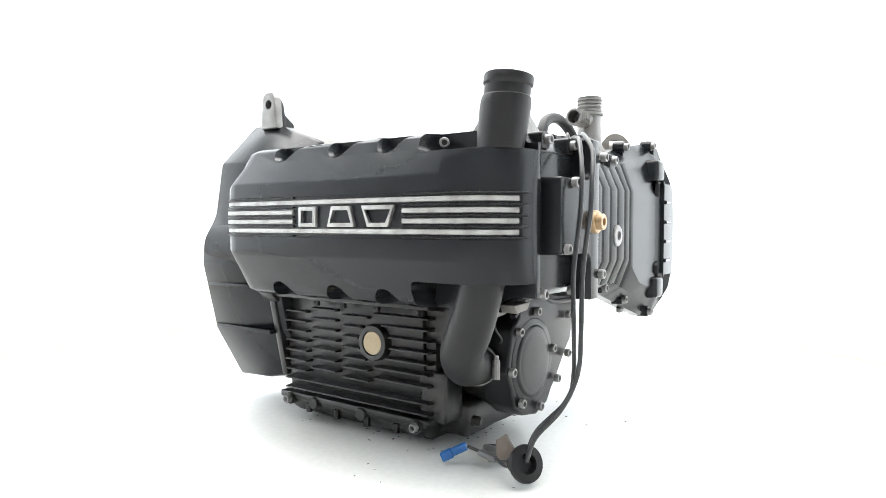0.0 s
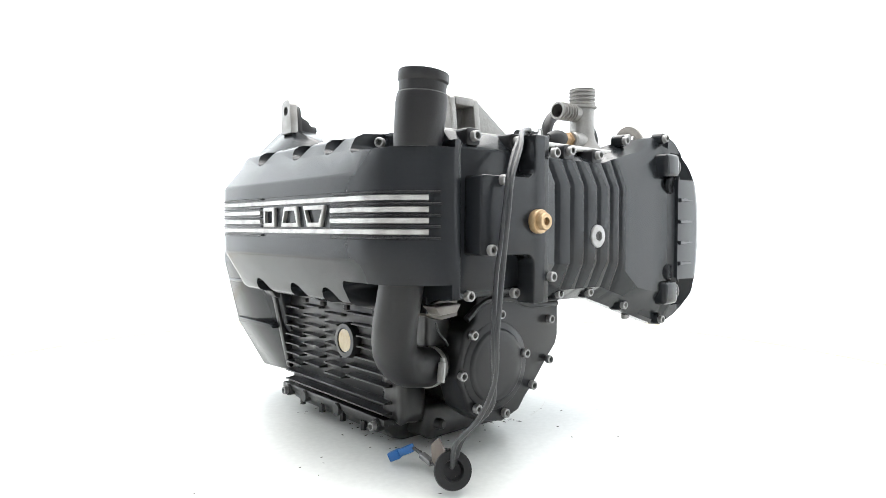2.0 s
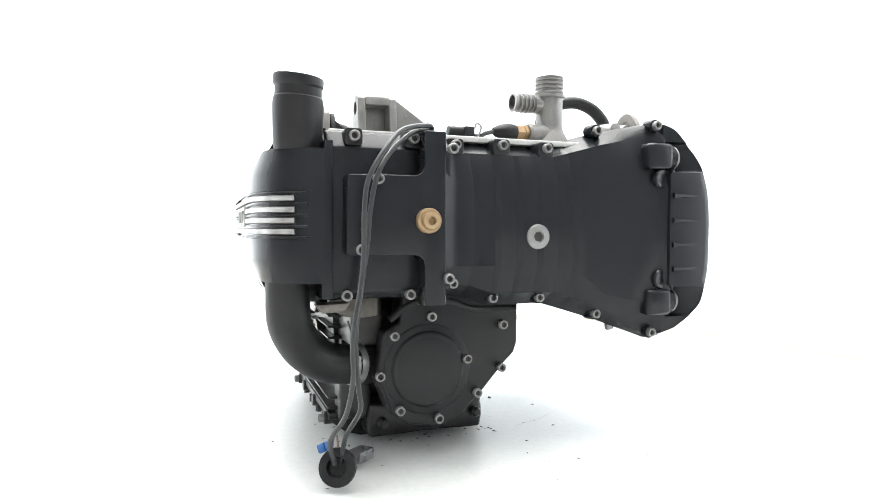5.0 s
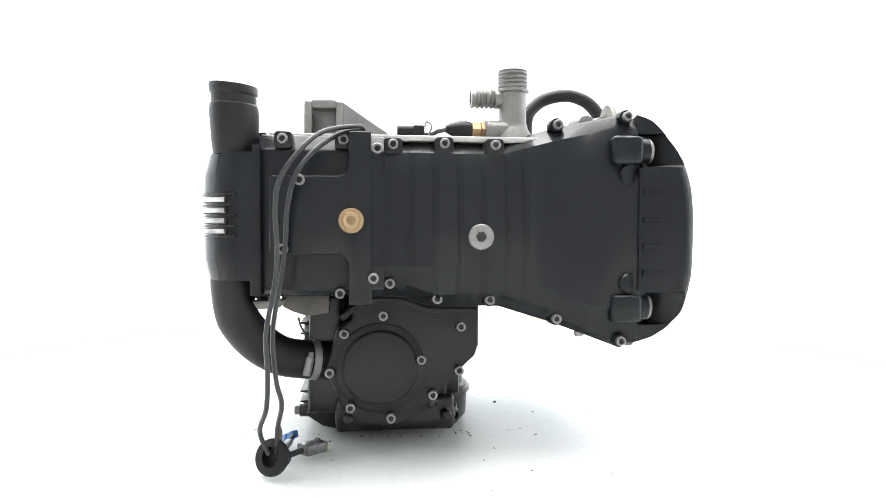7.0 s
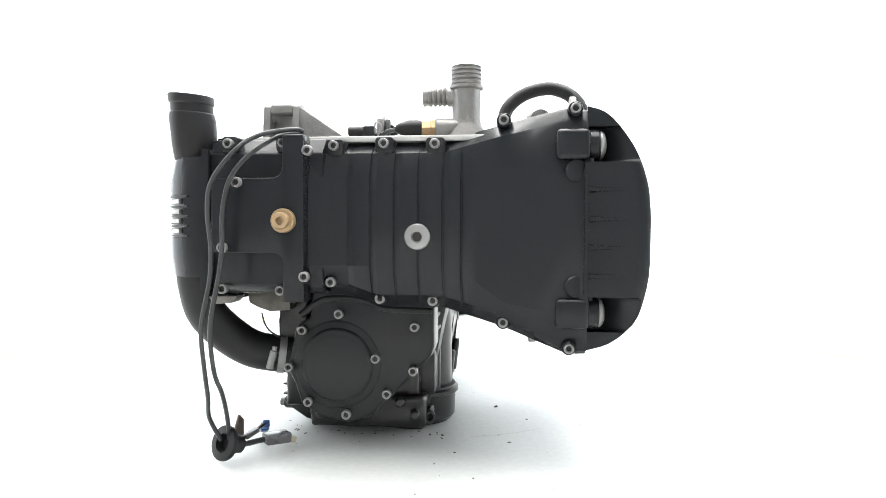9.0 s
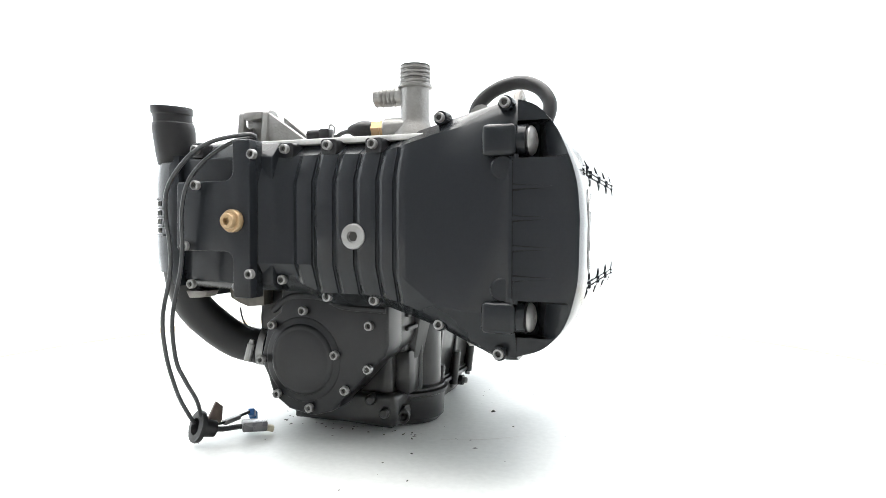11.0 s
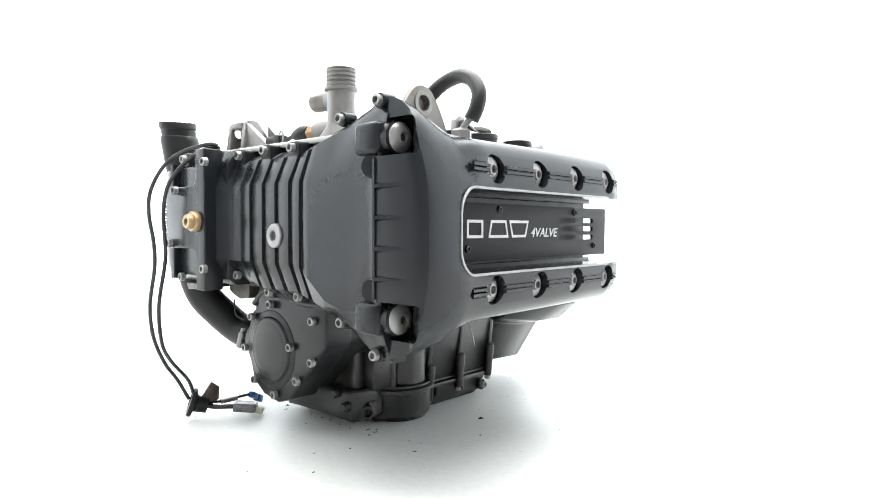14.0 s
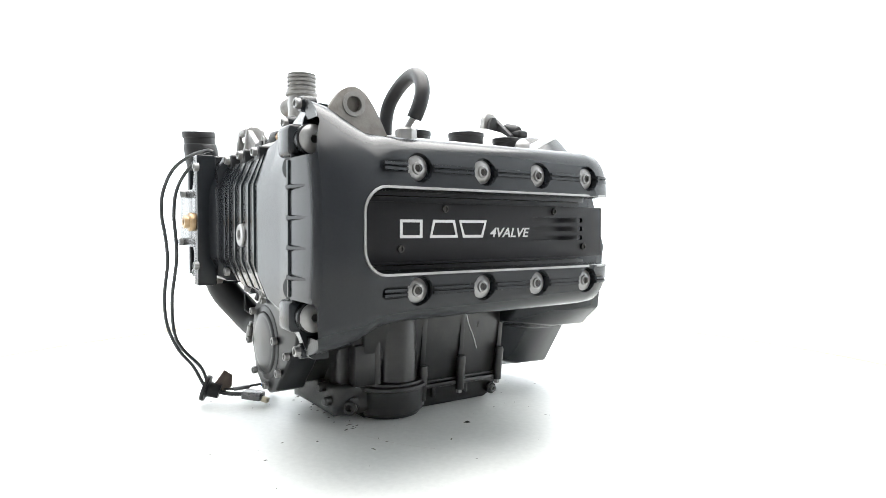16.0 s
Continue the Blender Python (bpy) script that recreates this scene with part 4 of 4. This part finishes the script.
# lifting lugs and brackets on the top
def lugs():
    ob = part("mounting_lug", prism([(0.200, 0.436), (0.2045, 0.484), (0.211, 0.493), (0.227, 0.493), (0.2345, 0.486), (0.238, 0.436)], "x", -0.1225, -0.109, 0.0015), CAST, engine, "raw aluminium mounting lug with bolt hole")
    carve(ob, [prism(circle(0.2195, 0.4735, 0.0075, 20), "x", -0.14, -0.09)])
    # added black plate: puts the shade of the lug's inner side into colour
    part("lug_shade_plate", prism([(0.204, 0.440), (0.209, 0.476), (0.215, 0.485), (0.224, 0.485), (0.230, 0.474), (0.236, 0.440)], "x", -0.1075, -0.0985, 0.002), RUBBER, ob, "added black plate standing for the lug's shaded back")
    # sloping web beside the lug, coloured black
    part("lug_web", prism([(-0.110, 0.486), (-0.062, 0.449), (-0.062, 0.436), (-0.110, 0.436)], "y", 0.226, 0.236, 0.0015), RUBBER, ob, "black web of the lug")
    part("vent_cap", box(-0.096, -0.05, 0.239, 0.262, 0.444, 0.458, 0.005, 3), RUBBER, engine, "black rubber vent cap")
    part("vent_plug", lathe([(0.0, 0), (0.0095, 0), (0.0105, 0.004), (0.0105, 0.03), (0.008, 0.036), (0.0, 0.036)], facing((-0.1, 0.250, 0.4665), (1, 0.0, -0.25)), 18), RUBBER, engine)
    part("rear_deck", loft([[(-0.09, 0.118, 0.38), (0.07, 0.118, 0.38), (0.07, 0.118, 0.39), (-0.09, 0.118, 0.39)], [(-0.105, 0.262, 0.38), (0.02, 0.262, 0.38), (0.02, 0.262, 0.447), (-0.105, 0.262, 0.447)]]), PALE_CAST, engine, "pale bare aluminium rear deck")
    part("deck_dome", lathe([(0.0, 0.380), (0.068, 0.380), (0.065, 0.412), (0.056, 0.428), (0.040, 0.439), (0.018, 0.446), (0.0, 0.447)], pose(-0.035, 0.135, 0), 36), PALE_CAST, engine, "pale rounded casting on the rear deck")
    # front bracket: two cheeks, a block between, a sloping web
    cheek = [(-0.245, 0.383), (-0.24, 0.424), (-0.235, 0.4285), (-0.222, 0.4285), (-0.214, 0.420), (-0.185, 0.383)]
    mid = part("front_bracket", prism(cheek, "x", -0.161, -0.152, 0.0012), CAST, engine, "raw cast aluminium bracket with bolt hole")
    carve(mid, [prism(circle(-0.2285, 0.4135, 0.0075, 20), "x", -0.18, -0.14)])
    part("cheek", prism(cheek, "x", -0.1245, -0.116, 0.0012), CAST, mid)
    part("bridge", box(-0.1525, -0.124, -0.222, -0.210, 0.3835, 0.4225, 0.001), CAST, mid)
    part("crossbar", box(-0.1525, -0.124, -0.242, -0.210, 0.416, 0.4265, 0.003), CAST, mid)
    part("web", prism([(-0.117, 0.4245), (-0.062, 0.3875), (-0.062, 0.3835), (-0.117, 0.3835)], "y", -0.239, -0.231, 0.0012), CAST, mid)
    part("web", prism([(-0.117, 0.4245), (-0.068, 0.3875), (-0.068, 0.3835), (-0.117, 0.3835)], "y", -0.205, -0.198, 0.0012), CAST, mid)
    head = [(-0.288, 0.375), (-0.262, 0.400), (-0.248, 0.419), (-0.239, 0.4275), (-0.2275, 0.431), (-0.216, 0.4275), (-0.207, 0.418), (-0.197, 0.403), (-0.180, 0.37)]
    lug = part("head_lug", prism([(p.x, p.z) for p in spline([(y, 0, z) for y, z in head], 3)], "x", 0.2045, 0.2115, 0.0012), DIRTY_CAST, engine, "flat grey lifting lug with a round hole")
    carve(lug, [prism(circle(-0.2275, 0.4118, 0.0085, 24), "x", 0.18, 0.23)])
    part("lug_ring", hoop([(0.0088, 0), (0.0135, 0), (0.0135, 0.0015), (0.0088, 0.0015)], facing((0.2114, -0.2275, 0.4118), (1, 0, 0)), 24), CAST, lug)
    part("thread_insert", lathe([(0.0, 0), (0.0092, 0), (0.0092, 0.002), (0.0, 0.002)], facing((0.2046, -0.2275, 0.4118), (1, 0, 0)), 20), GRIME, lug)
    for x, yy in ((0.165, -0.235), (0.188, -0.228)):
        part("lug_eye", hoop([(0.0055, 0), (0.013, 0), (0.013, 0.02), (0.0055, 0.02)], facing((x, yy, 0.4), (0.35, -1, 0)), 20), CAST, engine)
    part("lug_arm", box(0.15, 0.205, -0.232, -0.205, 0.383, 0.4, 0.004), CAST, engine)
    part("front_gasket", box(-0.19, 0.2, -0.266, -0.262, 0.3765, 0.3815, 0.0), CAST, engine)


lugs()


# ---- the wiring that hangs from the engine ----
lead = new("sensor_lead")
tagged(lead, "twin black sensor lead with rubber grommet hanging down the engine", "cable")
A = [(-0.092, -0.296, 0.3845), (-0.1, -0.3035, 0.3865), (-0.1324, -0.322, 0.3782), (-0.1535, -0.339, 0.3589), (-0.1745, -0.3475, 0.3266), (-0.1792, -0.348, 0.2952), (-0.1785, -0.3425, 0.2573), (-0.1809, -0.3405, 0.2231),
     (-0.1896, -0.3435, 0.1722), (-0.1888, -0.340, 0.1293), (-0.1930, -0.3235, 0.0904), (-0.2035, -0.300, 0.0600), (-0.1965, -0.286, 0.030)]
B = [(-0.092, -0.294, 0.3815), (-0.102, -0.299, 0.3825), (-0.1186, -0.3085, 0.3772), (-0.1441, -0.322, 0.3569), (-0.1618, -0.331, 0.3304), (-0.1696, -0.333, 0.2956), (-0.1719, -0.330, 0.2606), (-0.1762, -0.3285, 0.2281),
     (-0.1846, -0.3335, 0.1709), (-0.1815, -0.332, 0.1216), (-0.1775, -0.3215, 0.0944), (-0.186, -0.292, 0.0600), (-0.1885, -0.281, 0.030)]
part("wire", tube(A, 0.0026, 10, 6), WIRE, lead)
part("wire", tube(B, 0.0026, 10, 6), WIRE, lead)
out = Vector((-0.42, -0.80, 0.30)).normalized()
part("grommet", lathe([(0.0, -0.022), (0.0105, -0.022), (0.012, -0.006), (0.0145, -0.004), (0.0198, -0.003), (0.0206, 0.0), (0.0198, 0.003), (0.011, 0.004), (0.0095, -0.004), (0.0, -0.004)], facing((-0.193, -0.2835, 0.0255), out), 32), RUBBER, lead, "round black rubber grommet")
part("tail_wire", tube([(-0.189, -0.268, 0.019), (-0.182, -0.252, 0.0145), (-0.172, -0.238, 0.014), (-0.164, -0.230, 0.014)], 0.0035, 10, 6), WIRE, lead)
part("tail_wire", tube([(-0.190, -0.266, 0.022), (-0.186, -0.240, 0.020), (-0.182, -0.220, 0.022), (-0.1785, -0.200, 0.0235)], 0.002, 10, 6), WIRE, lead)


def slab(name, a, b, wide, thick, material, label=""):
    """A flat block from a to b."""
    a, b = Vector(a), Vector(b)
    m = facing(a, b - a)
    h, w = (b - a).length, wide / 2
    bm = box(-w, w, -thick / 2, thick / 2, 0, h, min(thick, wide) * 0.18, 2)
    bmesh.ops.transform(bm, matrix=m, verts=bm.verts)
    return part(name, bm, material, lead, label)


slab("grey_sleeve", (-0.166, -0.232, 0.0145), (-0.143, -0.2095, 0.0125), 0.021, 0.013, SLEEVE, "grey plastic sleeve")
slab("cream_plug", (-0.1475, -0.213, 0.010), (-0.1365, -0.203, 0.006), 0.009, 0.008, CREAM, "small cream plug")
blue = slab("blue_plug", (-0.1775, -0.1975, 0.0235), (-0.1855, -0.183, 0.0155), 0.0085, 0.009, BLUE, "blue plastic plug")
slab("blue_plug_end", (-0.1855, -0.183, 0.0150), (-0.192, -0.1715, 0.0085), 0.0105, 0.011, BLUE)
slab("clear_sleeve", (-0.1865, -0.243, 0.0195), (-0.1815, -0.218, 0.0215), 0.008, 0.006, SLEEVE)
part("tape_flap", prism([(-0.284, 0.018), (-0.258, 0.016), (-0.245, 0.024), (-0.2435, 0.042), (-0.256, 0.0515), (-0.268, 0.036)], "x", -0.1895, -0.187, 0.0004), TAPE, lead, "torn brown tape flap")


# ---- grit fallen on the turntable ----
def grit():
    rnd = random.Random(7)
    bm = bmesh.new()
    spots = [(0.1131, 0.0005, 0.0045), (0.137, -0.1632, 0.002), (0.099, -0.2887, 0.002), (0.07, -0.21, 0.002), (0.05, -0.25, 0.0015), (0.16, -0.06, 0.002)]
    for _ in range(55):
        a, r = rnd.uniform(0, 6.283), rnd.uniform(0.12, 0.42)
        spots.append((r * math.cos(a) - 0.03, r * math.sin(a) * 0.9, rnd.uniform(0.0006, 0.0015)))
    for _ in range(45):
        side = rnd.random()
        spots.append((-0.14 - abs(rnd.gauss(0, 0.02)), rnd.uniform(-0.15, 0.1), rnd.uniform(0.0007, 0.002)) if side < 0.5 else (rnd.uniform(-0.15, 0.05), -0.135 - abs(rnd.gauss(0, 0.015)), rnd.uniform(0.0007, 0.002)))
    for x, y, s in spots:
        n = 5
        a0, long = rnd.uniform(0, 6.28), rnd.uniform(1.0, 2.6)
        c, d = math.cos(a0), math.sin(a0)
        ring = []
        for i in range(n):
            u, v = s * long * math.cos(6.283 * i / n) * rnd.uniform(0.7, 1.2), s * 0.7 * math.sin(6.283 * i / n) * rnd.uniform(0.7, 1.2)
            ring.append(bm.verts.new((x + c * u - d * v, y + d * u + c * v, 0.0002)))
        top = bm.verts.new((x, y, s * 0.6))
        for i in range(n):
            bm.faces.new((ring[i], ring[(i + 1) % n], top))
    ob = link("grit", bm, GRIT)
    return tagged(ob, "scattered dark crumbs of dirt fallen from the engine", "dirt", kind="stuff")


crumbs = grit()


def scratches():
    rnd = random.Random(5)
    for k in range(7):
        r, a0, span = rnd.uniform(0.22, 0.48), rnd.uniform(-2.9, 0.6), rnd.uniform(0.12, 0.5)
        cx, cy = rnd.uniform(-0.06, 0.06), rnd.uniform(-0.06, 0.06)
        line = [(cx + r * math.cos(a0 + span * i / 10), cy + r * math.sin(a0 + span * i / 10) * 0.9, 0.0001) for i in range(11)]
        part("scratch", strip(line, rnd.uniform(0.0005, 0.0009), 0.0001, lambda i: (0, 0, 1)), SCRATCH, turntable, "fine curved scratch")


scratches()


def motions():
    walk(turntable, TURN_ROWS)
    walk(engine, TURN_ROWS)
    walk(lead, TURN_ROWS)
    walk(crumbs, TURN_ROWS)


motions()
